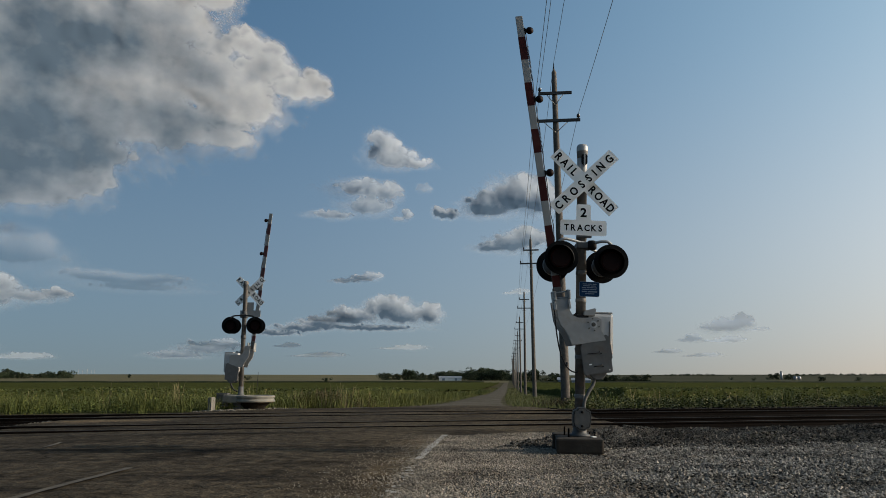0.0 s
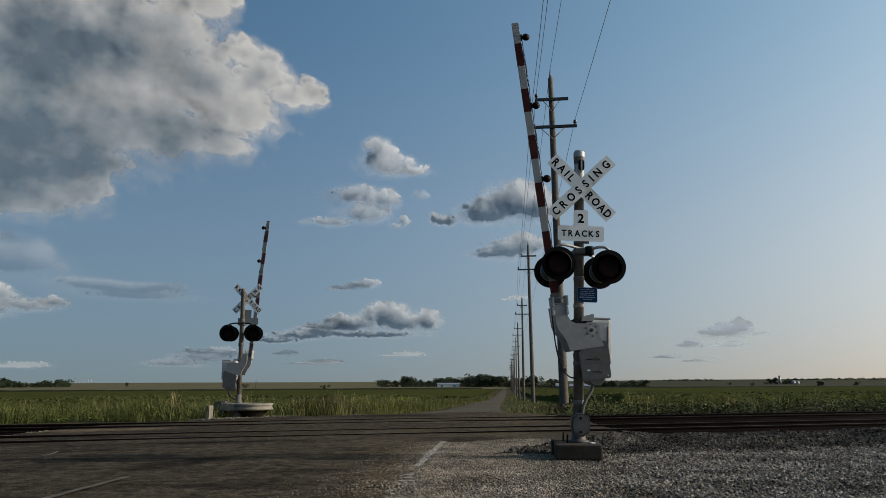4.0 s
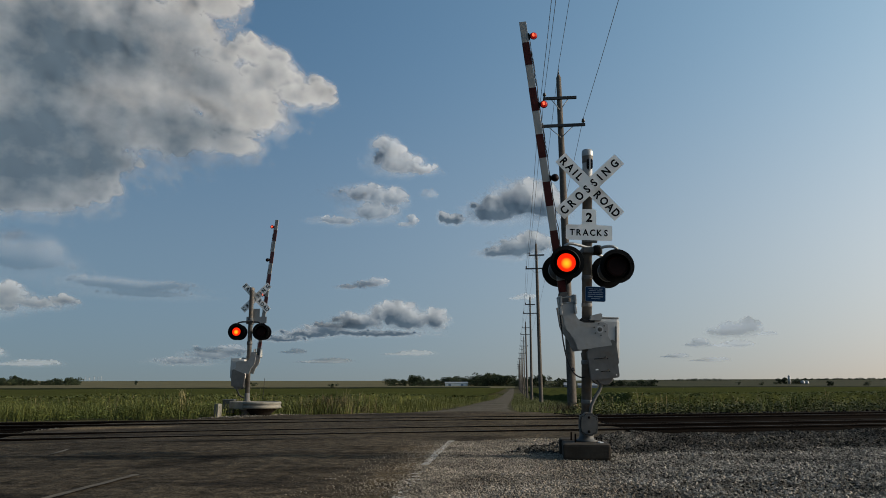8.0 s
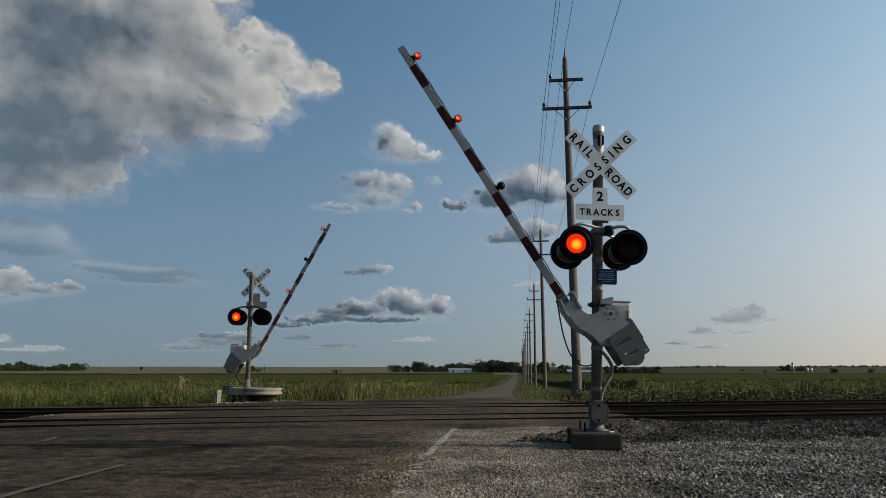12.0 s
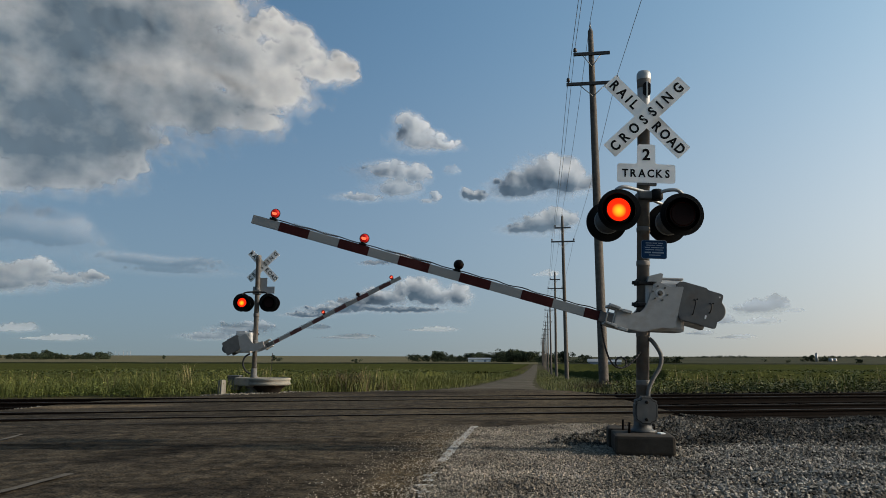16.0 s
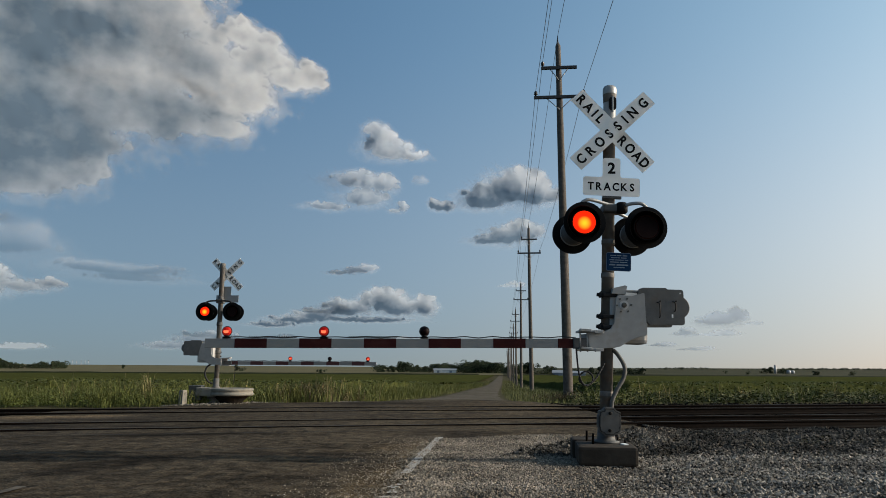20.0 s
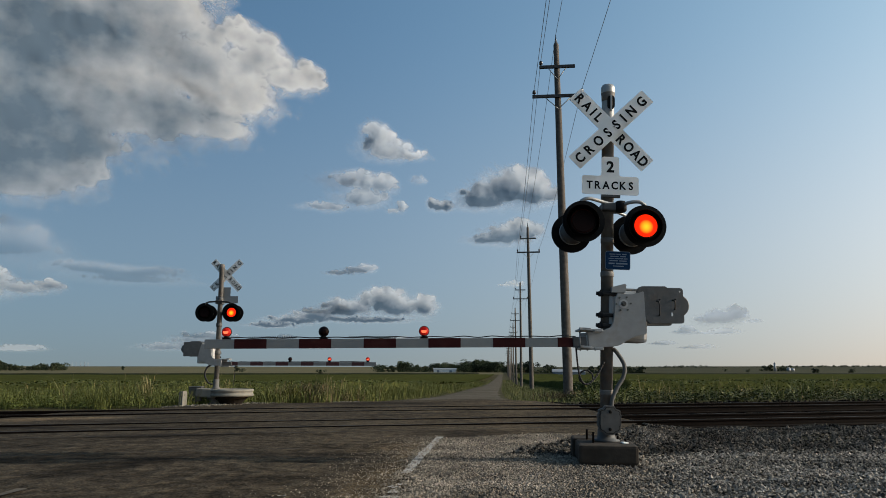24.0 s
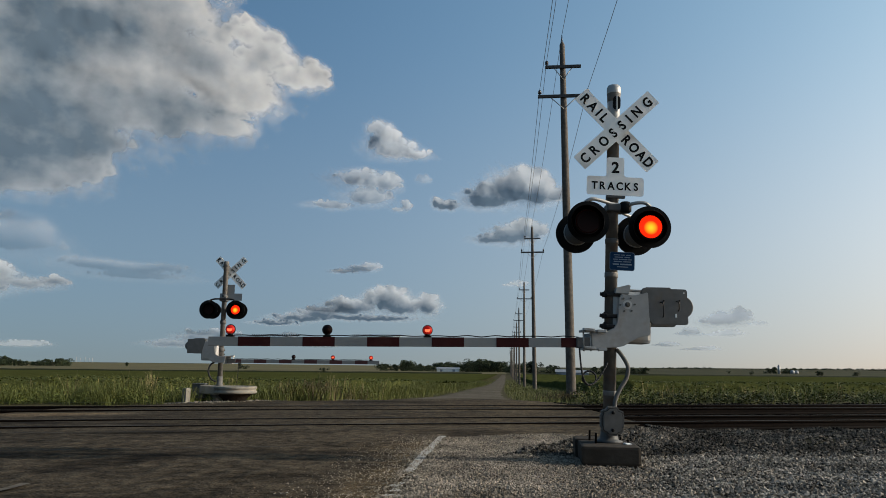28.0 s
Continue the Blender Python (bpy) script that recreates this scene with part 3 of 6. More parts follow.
def ribbon(name, line, width, z, material, label, ragged=0.0, seed=0.0):
    """A thin painted or poured strip on the road along a line of (x, y)."""
    pts = [Vector((*p, 0)) for p in line]
    fine = []
    for a, b in zip(pts, pts[1:]):
        k = max(2, int((b - a).length / 0.12))
        fine += [a.lerp(b, i / k) for i in range(k)]
    fine.append(pts[-1])
    bm = bmesh.new()
    rows = []
    for i, p in enumerate(fine):
        way = (fine[min(i + 1, len(fine) - 1)] - fine[max(i - 1, 0)]).normalized()
        side = Vector((-way.y, way.x, 0))
        w1 = width / 2 * (1 + ragged * noise.noise((p.x * 3.3, p.y * 3.3, seed)))
        w2 = width / 2 * (1 + ragged * noise.noise((p.x * 3.3, p.y * 3.3, seed + 9)))
        drift = side * (ragged * width * 0.6 * noise.noise((p.x * 0.8, p.y * 0.8, seed + 4)))
        rows.append([bm.verts.new((*(p + drift + side * s).xy, float(ground_z(p.x, p.y)) + z)) for s in (w1, -w2)])
    for a, b in zip(rows, rows[1:]):
        bm.faces.new((a[0], a[1], b[1], b[0]))
    return tagged(link(name, bm, material), label, "road marking", kind="structure")


ribbon("edge_line", [(-1.04, 12.45), (-1.06, 8.65)], 0.105, 0.034, M["line"], "worn white edge line dash on asphalt", 0.4, 1)
ribbon("centre_line", [(-4.17, 7.35), (-4.05, 3.5)], 0.085, 0.046, M["yellow"], "faded yellow centre line", 0.5, 3)
ribbon("centre_line", [(-6.75, 10.2), (-6.57, 9.5)], 0.06, 0.046, M["yellow"], "faded yellow centre line remnant", 0.9, 4)


def line_flecks(x0, y0, x1, y1, n):
    """What is left of a painted dash: small ragged flecks of paint."""
    g = np.random.default_rng(77)
    bm = bmesh.new()
    for _ in range(n):
        u, r = g.uniform(0, 1), g.uniform(0.008, 0.035)
        cx, cy = x0 + (x1 - x0) * u + g.normal(0, 0.035), y0 + (y1 - y0) * u
        ring = [(cx + r * g.uniform(0.5, 1.2) * math.cos(a), cy + 1.8 * r * g.uniform(0.5, 1.2) * math.sin(a)) for a in np.linspace(0, 2 * np.pi, 8)[:-1]]
        bm.faces.new([bm.verts.new((x, y, 0.034 + 0.0004 * g.uniform(0, 1))) for x, y in ring])
    return tagged(link("edge_line", bm, M["line"]), "almost worn-off white edge line in flecks", "road marking", kind="structure")


line_flecks(-1.03, 8.0, -0.97, 5.4, 64)
for q, w, s0, s1, sd in ((13.2, 0.035, -12, 5.5, 5), (17.3, 0.03, -13, 5.6, 6), (10.9, 0.03, -8, 1, 7), (21.8, 0.05, -11, 4, 11)):
    ribbon("tar_seam", [track_point(s0 + (s1 - s0) * k / 6, q)[:2] for k in range(7)], w, 0.044, M["tar"], "black tar seam across the asphalt", 0.8, sd)


def rail_profile():
    return [(-0.068, -0.17), (0.068, -0.17), (0.068, -0.155), (0.012, -0.125), (0.012, -0.045), (0.034, -0.03), (0.034, -0.003), (0.028, 0.0), (-0.028, 0.0), (-0.034, -0.003), (-0.034, -0.03), (-0.012, -0.045), (-0.012, -0.125), (-0.068, -0.155)]


def track(q0, q1):
    t = empty("railway_track", Matrix(), "straight railway track with rusty rails on dark ties", "railway track", "tracks of the crossing")
    for q in (q0, q1):
        bm = bmesh.new()
        prof = rail_profile()
        ends = []
        for s in (-400, -60, -20, -12, 0, 12, 30, 80, 500):
            ends.append([bm.verts.new(track_point(s, q + a, 0.042 + b)) for a, b in prof])
        for a, b in zip(ends, ends[1:]):
            for i in range(len(prof)):
                f = bm.faces.new((a[i], a[(i + 1) % len(prof)], b[(i + 1) % len(prof)], b[i]))
                f.material_index = 1 if i == 7 else 0
        part("rail", bm, [M["rail"], M["rail_top"]], t, "rusty rail with a polished head")
        for d in (-0.095, 0.095):
            bm = bmesh.new()
            rows = [[bm.verts.new(track_point(s, q + d + e, 0.037)) for e in (-0.006, 0.006)] for s in (-11, -6, 0, 5)]
            for a, b in zip(rows, rows[1:]):
                bm.faces.new((a[0], b[0], b[1], a[1]))
            part("flangeway", bm, M["patch"], t, "dark flangeway groove beside the rail")
    mid = (q0 + q1) / 2
    bm = box(0.22, 2.6, 0.16, (0, 0, 0), 0.012)
    tie = bpy.data.meshes.new("tie")
    bm.to_mesh(tie)
    bm.free()
    tie.materials.append(M["tie"])
    for k in range(70):
        share("tie", tie, t, Matrix.Translation(track_point(6.6 + k * 0.52, mid, -0.215)) @ pose(0, 0, 0, 0, 0, TRACK_TURN + rng.uniform(-1, 1)))
    for k in range(12):
        share("tie", tie, t, Matrix.Translation(track_point(-7.2 - k * 0.52, mid, -0.215)) @ pose(0, 0, 0, 0, 0, TRACK_TURN + rng.uniform(-1, 1)))
    return t


def track_bed(s0, s1):
    """The near-black bed of both tracks beside the road."""
    ss, qs = np.linspace(s0, s1, 60), np.linspace(13.3, 22.4, 24)
    g = [[track_point(a, q) for a in ss] for q in qs]
    verts = [(x, y, float(bed_z(x, y)) + 0.012) for row in g for x, y, _ in row]
    faces = [(r * 60 + c, r * 60 + c + 1, r * 60 + 61 + c, r * 60 + 60 + c) for r in range(23) for c in range(59)]
    faces = [f for f in faces if not all(bool(on_road(verts[i][0], verts[i][1])) for i in f)]
    tagged(from_arrays("track_bed", verts, faces, M["bed_stone"]), "near-black stone bed under the tracks", "track bed", kind="structure")


track_bed(2.5, 60)
track_bed(-60, -6)
track(RAILS[0], RAILS[1])
track(RAILS[2], RAILS[3])


# ---- crossing signals ----
TURN_BACK = pose(0, 0, 0, 0, 0, 180)


def crossbuck(parent, centre, tilt, length=1.22, width=0.205):
    for name, words, ang, lift in (("crossbuck_blade", ("RAIL", "ROAD"), -44.8, 0.0), ("crossbuck_blade", ("CROSSING",), 44.8, -0.012)):
        turn = Matrix.Translation(centre) @ pose(0, 0, 0, 0, -ang + tilt, 0)
        bm = slab(rounded(length, width, 0.012, n=2), lift - 0.003, lift + 0.003)
        bmesh.ops.transform(bm, matrix=turn, verts=bm.verts)
        blade = part(name, bm, M["sign"], parent, "white crossbuck blade with black capitals")
        if len(words) == 2:
            for ch, x in zip("RAILROAD", (-0.53, -0.405, -0.30, -0.205, 0.175, 0.30, 0.425, 0.545)):
                lettering("letter", ch, 0.165, turn @ pose(x, lift - 0.005, 0), M["ink"], blade, 0.005, 0.86)
        else:
            for i, ch in enumerate(words[0]):
                lettering("letter", ch, 0.165, turn @ pose((-0.525, -0.37, -0.215, -0.06, 0.085, 0.205, 0.335, 0.51)[i], lift - 0.005, 0), M["ink"], blade, 0.005, 0.86)
        for x in (-0.05, 0.05):
            bm = tube(turn @ Vector((x, lift - 0.004, 0)), turn @ Vector((x, lift - 0.012, 0)), 0.011, seg=8)
            part("bolt", bm, M["galv"], blade)


def flasher(parent, at, face, radius, tag, aim=(-0.22, -0.18)):
    """A flashing-light unit: background disc, visor, lamp body and a lens that turns its lit side outwards. face: -1
    towards -y; aim: sideways and upward slope of visor and lens, fitted so they look centred from the camera.
    """
    x, y, z = at
    ring = [(x + radius * math.cos(2 * math.pi * k / 40), z + radius * math.sin(2 * math.pi * k / 40)) for k in range(40)]
    disc = part("background_disc", slab(ring, y - 0.008, y + 0.008, 0.004), M["black"], parent, "round black background disc of a flashing light")
    back = lathe([(0.15, 0), (0.155, 0.03), (0.15, 0.12), (0.11, 0.17), (0.04, 0.18)], 24, m=Matrix.Translation((x, y - face * 0.008, z)) @ pose(0, 0, 0, 90 if face < 0 else -90).inverted())
    part("lamp_body", back, M["grey_iron"], disc, "dark lamp housing")
    band = lathe([(0.157, 0.0), (0.160, 0.004), (0.160, 0.03), (0.157, 0.034)], 24, m=Matrix.Translation((x, y - face * 0.055, z)) @ pose(0, 0, 0, 90 if face < 0 else -90).inverted())
    part("band", band, M["galv"], disc, "grey ring of the lamp housing")
    bm = bmesh.new()
    rows = []
    for k in range(29):
        a = radians(-58 + 296 * k / 28)
        reach = 0.30 * (0.68 + 0.32 * math.sin(a))
        ins = [(0.190, 0.008), (0.190, reach), (0.186, reach), (0.186, 0.008)]
        rows.append([bm.verts.new((x + aim[0] * d + r * math.cos(a), y + face * d, z + aim[1] * d + r * math.sin(a))) for r, d in ins])
    for a, b in zip(rows, rows[1:]):
        for i in range(4):
            bm.faces.new((a[i], a[(i + 1) % 4], b[(i + 1) % 4], b[i])).smooth = i in (0, 2)
    bmesh.ops.recalc_face_normals(bm, faces=bm.faces)
    part("visor", bm, M["black"], disc, "black tunnel visor")
    if tag is None:
        return None
    bm = lathe([(0.128, -0.012), (0.132, -0.005), (0.132, 0.005), (0.128, 0.012), (0.07, 0.022), (0.02, 0.025)], 32)
    bmesh.ops.transform(bm, matrix=pose(0, 0, 0, 90), verts=bm.verts)
    for f in bm.faces:
        f.material_index = 1 if f.calc_center_median().y < -0.008 else 0
    lens = part("lens", bm, [M["dark_lens"], M["lit_lens"]], disc, "red glass lens of a flashing light")
    # tube added to keep the turned-away glow off the background disc
    bm = bmesh.new()
    rings = [[bm.verts.new((x + aim[0] * d + r * math.cos(2 * math.pi * k / 32), y + face * d, z + aim[1] * d + r * math.sin(2 * math.pi * k / 32))) for k in range(32)] for r, d in ((0.150, 0.009), (0.150, 0.152), (0.1365, 0.152), (0.1365, 0.009))]
    for a, b in zip(rings, rings[1:]):
        for k in range(32):
            bm.faces.new((a[k], a[(k + 1) % 32], b[(k + 1) % 32], b[k])).smooth = True
    bmesh.ops.recalc_face_normals(bm, faces=bm.faces)
    part("glow_shield", bm, M["black"], disc)
    spot = (x + aim[0] * 0.15, y + face * 0.15, z + aim[1] * 0.15)
    lens.matrix_basis = pose(*spot)
    FLASH.append((lens, spot, tag, 0))
    return disc


FLASH, ARMS, CABLE = [], [], []
CABLE_LINKS, CABLE_LONG = 36, 1.28


def gate_mechanism(parent, side, hub, tags, boom_drop):
    """Mast-mounted gate machine and its swinging arm. side: identity, or a half turn for the far signal."""
    flip = side
    bm = box(0.46, 0.34, 0.60, (hub[0] + 0.08, hub[1] + 0.26, hub[2] - 0.13), 0.045)
    bmesh.ops.transform(bm, matrix=flip, verts=bm.verts)
    housing = part("gate_machine", bm, M["sunlit_silver"], parent, "silver-painted gate machine housing")
    bm = box(0.27, 0.31, 0.026, (hub[0] + 0.165, hub[1] + 0.26, hub[2] + 0.182), 0.010)
    bm = tube((hub[0] - 0.12, hub[1] + 0.2, hub[2] + 0.2), (hub[0] - 0.12, hub[1] + 0.2, hub[2] + 0.27), 0.012, seg=8, bm=bm)
    bmesh.ops.transform(bm, matrix=flip, verts=bm.verts)
    part("lid", bm, M["silver"], housing)
    bm = slab([(hub[0] - 0.13, hub[2] + 0.13), (hub[0] + 0.03, hub[2] + 0.13), (hub[0] + 0.045, hub[2] + 0.225), (hub[0] + 0.02, hub[2] + 0.235), (hub[0] - 0.12, hub[2] + 0.195)], hub[1] + 0.02, hub[1] + 0.10, 0.004)
    bmesh.ops.transform(bm, matrix=flip, verts=bm.verts)
    part("bracket", bm, M["silver"], housing, "wedge-shaped silver bracket")
    bm = box(0.012, 0.02, 0.32, (hub[0] + 0.25, hub[1] + 0.082, hub[2] - 0.1))
    bmesh.ops.transform(bm, matrix=flip, verts=bm.verts)
    part("door_seam", bm, M["grey_iron"], housing)
    for dz in (0.12, -0.13, -0.25):
        bm = box(0.055, 0.07, 0.062, (hub[0] - 0.232, hub[1] + 0.12, hub[2] + dz), 0.010)
        bm = box(0.17, 0.05, 0.042, (hub[0] - 0.14, hub[1] + 0.075, hub[2] + dz), 0.010, bm=bm)
        bm = tube((hub[0] - 0.25, hub[1] + 0.12, hub[2] + dz), (hub[0] - 0.285, hub[1] + 0.12, hub[2] + dz + 0.004), 0.022, seg=6, bm=bm)
        bm = tube((hub[0] - 0.232, hub[1] + 0.12, hub[2] + dz + 0.028), (hub[0] - 0.232, hub[1] + 0.12, hub[2] + dz + 0.045), 0.012, seg=6, bm=bm)
        bmesh.ops.transform(bm, matrix=flip, verts=bm.verts)
        part("clamp", bm, M["dark_iron"], parent, "dark iron mast clamp")
    # swinging arm: support plate and everything bolted to it, about the hub
    plate = [(-0.10, 0.08), (-0.06, 0.135), (0.10, 0.11), (0.24, 0.16), (0.262, 0.15), (0.27, -0.36), (0.25, -0.38), (0.12, -0.41), (0.02, -0.46), (-0.06, -0.51), (-0.15, -0.53), (-0.44, -0.535), (-0.455, -0.34), (-0.25, -0.325), (-0.17, -0.29), (-0.13, -0.22), (-0.115, -0.10)]
    plate = [(0.94 * x, 0.92 * z) for x, z in plate]
    arm = part("gate_arm", slab(plate, -0.018, 0.018, 0.006), M["silver"], parent, "silver arm support casting with the striped gate arm")
    far_plate = part("rear_support", slab([(x, z) for x, z in plate], 0.455, 0.485, 0.006), M["silver"], arm)
    part("hub_flange", tube((0, -0.018, 0), (0, -0.022, 0), 0.052, seg=24), M["sunlit_silver"], arm)
    bm = tube((0, -0.022, 0), (0, -0.026, 0), 0.030, seg=20)
    tube((0, -0.026, 0), (0, -0.048, 0), 0.021, 0.019, seg=6, bm=bm)
    part("hub", bm, M["cast"], arm, "round hub of the gate arm")
    for k in range(6):
        a = radians(60 * k + 2)
        part("bolt", tube((0.083 * math.cos(a), -0.018, 0.083 * math.sin(a)), (0.083 * math.cos(a), -0.032, 0.083 * math.sin(a)), 0.011, seg=6), M["cast"], arm)
    cw = [(0.17, 0.16), (0.20, 0.20), (0.24, 0.213), (0.52, 0.21), (0.545, 0.192), (0.70, 0.188), (0.725, 0.180), (0.735, 0.158), (0.735, -0.21), (0.727, -0.232), (0.705, -0.24), (0.31, -0.24), (0.27, -0.20)]
    cw = [(0.94 * x, 0.95 * z) for x, z in cw]
    weight = part("counterweight", slab(cw, -0.016, 0.03, 0.006), M["weight"], arm, "dark grey counterweight plate")
    part("weight_disc", lathe([(0.13, 0), (0.13, 0.05), (0.12, 0.06)], 28, m=pose(0.645, 0.10, -0.02, 90)), M["weight"], weight)
    part("weight_disc", lathe([(0.13, 0), (0.13, 0.05), (0.12, 0.06)], 28, m=pose(0.645, 0.44, -0.02, 90)), M["weight"], weight)
    for x, z0, z1 in ((0.40, -0.14, 0.03), (0.58, -0.07, 0.04)):
        part("handle", pipe([(x, -0.016, z0), (x, -0.05, z0 + 0.02), (x, -0.05, z1 - 0.02), (x - 0.02, -0.016, z1)], 0.007, 6), M["dark_iron"], weight)
    # white spots painted for bright sky seen through the bolt holes
    part("sky_spot", tube((0.652, -0.018, 0.135), (0.652, -0.012, 0.135), 0.010, seg=12), M["sign"], weight)
    part("sky_spot", box(0.018, 0.006, 0.040, (0.55, -0.017, -0.125), 0.002), M["sign"], weight)
    for x in (0.415, 0.595):
        part("pin", tube((x, -0.016, 0.045), (x, -0.030, 0.045), 0.009, seg=10), M["black"], weight)
    part("counterweight", slab(cw, 0.445, 0.49, 0.006), M["weight"], arm, "dark grey counterweight plate")
    for z in (-0.30, -0.505):
        part("clamp_plate", box(0.25, 0.20, 0.026, (-0.41, 0.05, z), 0.005), M["galv"], arm, "steel clamp plate of the arm holder")
        part("clamp_lug", box(0.13, 0.07, 0.030, (-0.46, -0.06, z + 0.012), 0.006, pose(0, 0, 0, 0, 4, 0)), M["galv"], arm)
        part("clamp_lug", box(0.10, 0.05, 0.034, (-0.31, -0.055, z - 0.004), 0.006), M["galv"], arm)
    part("arm_socket", box(0.24, 0.09, 0.12, (-0.47, 0.04, boom_drop), 0.012), M["grey_iron"], arm)
    for x in (-0.34, -0.43, -0.51):
        part("clamp_bolt", tube((x, 0.0, -0.53), (x, 0.0, -0.285), 0.01, seg=6), M["galv"], arm)
    tip = -4.798
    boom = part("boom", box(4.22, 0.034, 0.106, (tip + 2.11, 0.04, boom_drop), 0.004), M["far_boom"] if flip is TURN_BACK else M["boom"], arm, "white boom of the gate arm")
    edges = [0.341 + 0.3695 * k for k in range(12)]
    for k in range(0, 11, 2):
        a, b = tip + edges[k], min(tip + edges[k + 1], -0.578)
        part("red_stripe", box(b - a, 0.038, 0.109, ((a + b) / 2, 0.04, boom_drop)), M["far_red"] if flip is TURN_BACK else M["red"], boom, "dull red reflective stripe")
    top = boom_drop + 0.053
    for i, (x, tag) in enumerate(zip((-4.552, -3.44, -2.289), tags)):
        bm = box(0.09, 0.05, 0.022, (x, 0.04, top + 0.011), 0.004)
        bm = tube((x, 0.04, top + 0.02), (x, 0.04, top + 0.036), 0.03, seg=12, bm=bm)
        holder = part("lamp_holder", bm, M["black"], arm, "black foot of an arm lamp")
        bm = bmesh.new()
        bmesh.ops.create_uvsphere(bm, u_segments=32, v_segments=20, radius=0.052)
        for f in bm.faces:
            f.smooth = True
            c = f.calc_center_median()
            f.material_index = 0 if c.y > 0 else 2 if c.y < -0.02 and (c.x / 0.032) ** 2 + ((c.z + 0.006) / 0.017) ** 2 < 1 else 1
        bulb = part("arm_lamp", bm, [M["dark_lens"], M["lit_lamp"], M["hot_lamp"]], arm, "round red lamp on the gate arm")
        at = (x, 0.04, top + 0.082)
        bulb.matrix_basis = pose(*at)
        FLASH.append((bulb, at, tag, 180 if flip is TURN_BACK else 0))
        part("lamp_ring", lathe([(0.0535, -0.008), (0.060, 0), (0.0535, 0.008)], 20, m=pose(x, 0.04, at[2], 90)), M["black"], arm)
    pts = []
    for k in range(26):
        x = -4.55 + k * 0.16
        pts.append((x, 0.04 + 0.01 * math.sin(k * 1.9), top + 0.016 + 0.008 * math.sin(k * 2.7)))
    part("arm_cable", pipe(pts, 0.006, 6, steps=3), M["cable"], arm, "black cable along the gate arm")
    for x0, x1 in ((-4.3, -3.75), (-3.15, -2.6)):
        bm = bmesh.new()
        pipe([(x0 + (x1 - x0) * k / 90, 0.04 + 0.014 * math.cos(k * 1.9), top + 0.018 + 0.012 * math.sin(k * 1.9)) for k in range(91)], 0.004, 5, bm=bm, steps=2)
        part("coiled_cable", bm, M["cable"], arm)
    ARMS.append((arm, flip @ Vector(hub), flip is TURN_BACK))
    return arm


def near_signal():
    s = empty("crossing_signal", pose(1.065, 9.895, 0.0, 0, 2.24, 4.7), "railroad crossing signal mast with red-and-white gate arm", "crossing signal", "crossing signals")
    mast = part("mast", lathe([(0.072, 0.48), (0.072, 4.28), (0.077, 4.28), (0.08, 4.36), (0.083, 4.38), (0.083, 4.46), (0.07, 4.48)], 28), M["mast"], s, "weathered grey steel mast")
    part("cap", lathe([(0.0835, 4.385), (0.0845, 4.39), (0.0845, 4.46), (0.07, 4.49), (0.02, 4.497)], 28), M["galv"], mast, "galvanised mast cap")
    for z in (0.75, 1.30, 2.12, 2.52, 3.05):
        part("band", lathe([(0.075, z), (0.078, z + 0.01), (0.078, z + 0.05), (0.075, z + 0.06)], 24), M["mast"], mast)
    part("mast_top", lathe([(0.0735, 4.02), (0.0745, 4.025), (0.0745, 4.30), (0.0735, 4.305)], 24), M["silver"], mast, "paler sleeve at the top of the mast")
    part("mast_window", slab(rounded(0.09, 0.17, 0.04, 0.02, 4.25), -0.084, -0.070), M["black"], mast)
    part("mast_strap", box(0.022, 0.02, 0.2, (0.02, -0.084, 4.24), 0.004), M["galv"], mast)
    crossbuck(s, (0.0155, -0.10, 3.897), 0.0, 1.235, 0.203)
    part("crossbuck_bracket", box(0.16, 0.06, 0.10, (0.015, -0.06, 3.897), 0.01), M["galv"], s)
    sign = [(-0.337, -0.113), (0.337, -0.113), (0.337, 0.113), (0.105, 0.113), (0.105, 0.35), (-0.105, 0.35), (-0.105, 0.113), (-0.337, 0.113)]
    bm = slab(round_off(sign, 0.034), -0.113, -0.107)
    bmesh.ops.transform(bm, matrix=pose(0.0075, 0, 3.202), verts=bm.verts)
    plate = part("tracks_sign", bm, M["sign"], s, "white track-count sign with black capitals")
    for ch, x in zip("TRACKS", (-0.245, -0.148, -0.05, 0.052, 0.152, 0.245)):
        lettering("letter", ch, 0.13, pose(0.0075 + x, -0.1145, 3.202), M["ink"], plate, 0.0035, 0.9)
    lettering("letter", "2", 0.185, pose(0.0075, -0.1145, 3.43), M["ink"], plate, 0.006)
    part("sign_bracket", box(0.22, 0.05, 0.03, (0.02, -0.085, 3.075), 0.006), M["grey_iron"], s)
    # cross arms of the flashing lights
    bm = pipe([(-0.36, -0.20, 2.97), (-0.26, -0.21, 3.01), (-0.02, -0.12, 2.98), (0.12, -0.12, 2.97)], 0.022, 8)
    bm = pipe([(0.10, -0.12, 2.95), (0.22, -0.19, 2.985), (0.33, -0.21, 2.99), (0.40, -0.20, 2.95)], 0.022, 8, bm=bm)
    part("crossarm", bm, M["galv"], s, "galvanised light crossarm")
    part("crossarm", pipe([(-0.37, 0.30, 2.9), (-0.2, 0.28, 2.96), (0.05, 0.16, 2.97), (0.36, 0.30, 2.9)], 0.02, 8), M["galv"], s, "galvanised light crossarm")
    part("junction_box", lathe([(0.05, 0), (0.07, 0.02), (0.07, 0.11), (0.05, 0.13)], 16, m=pose(0.13, -0.12, 2.88)), M["black"], s, "dark crossarm junction box")
    part("bracket", box(0.22, 0.22, 0.09, (0.02, -0.04, 2.94), 0.02), M["grey_iron"], s)
    flasher(s, (-0.3235, -0.22, 2.732), -1, 0.246, "L")
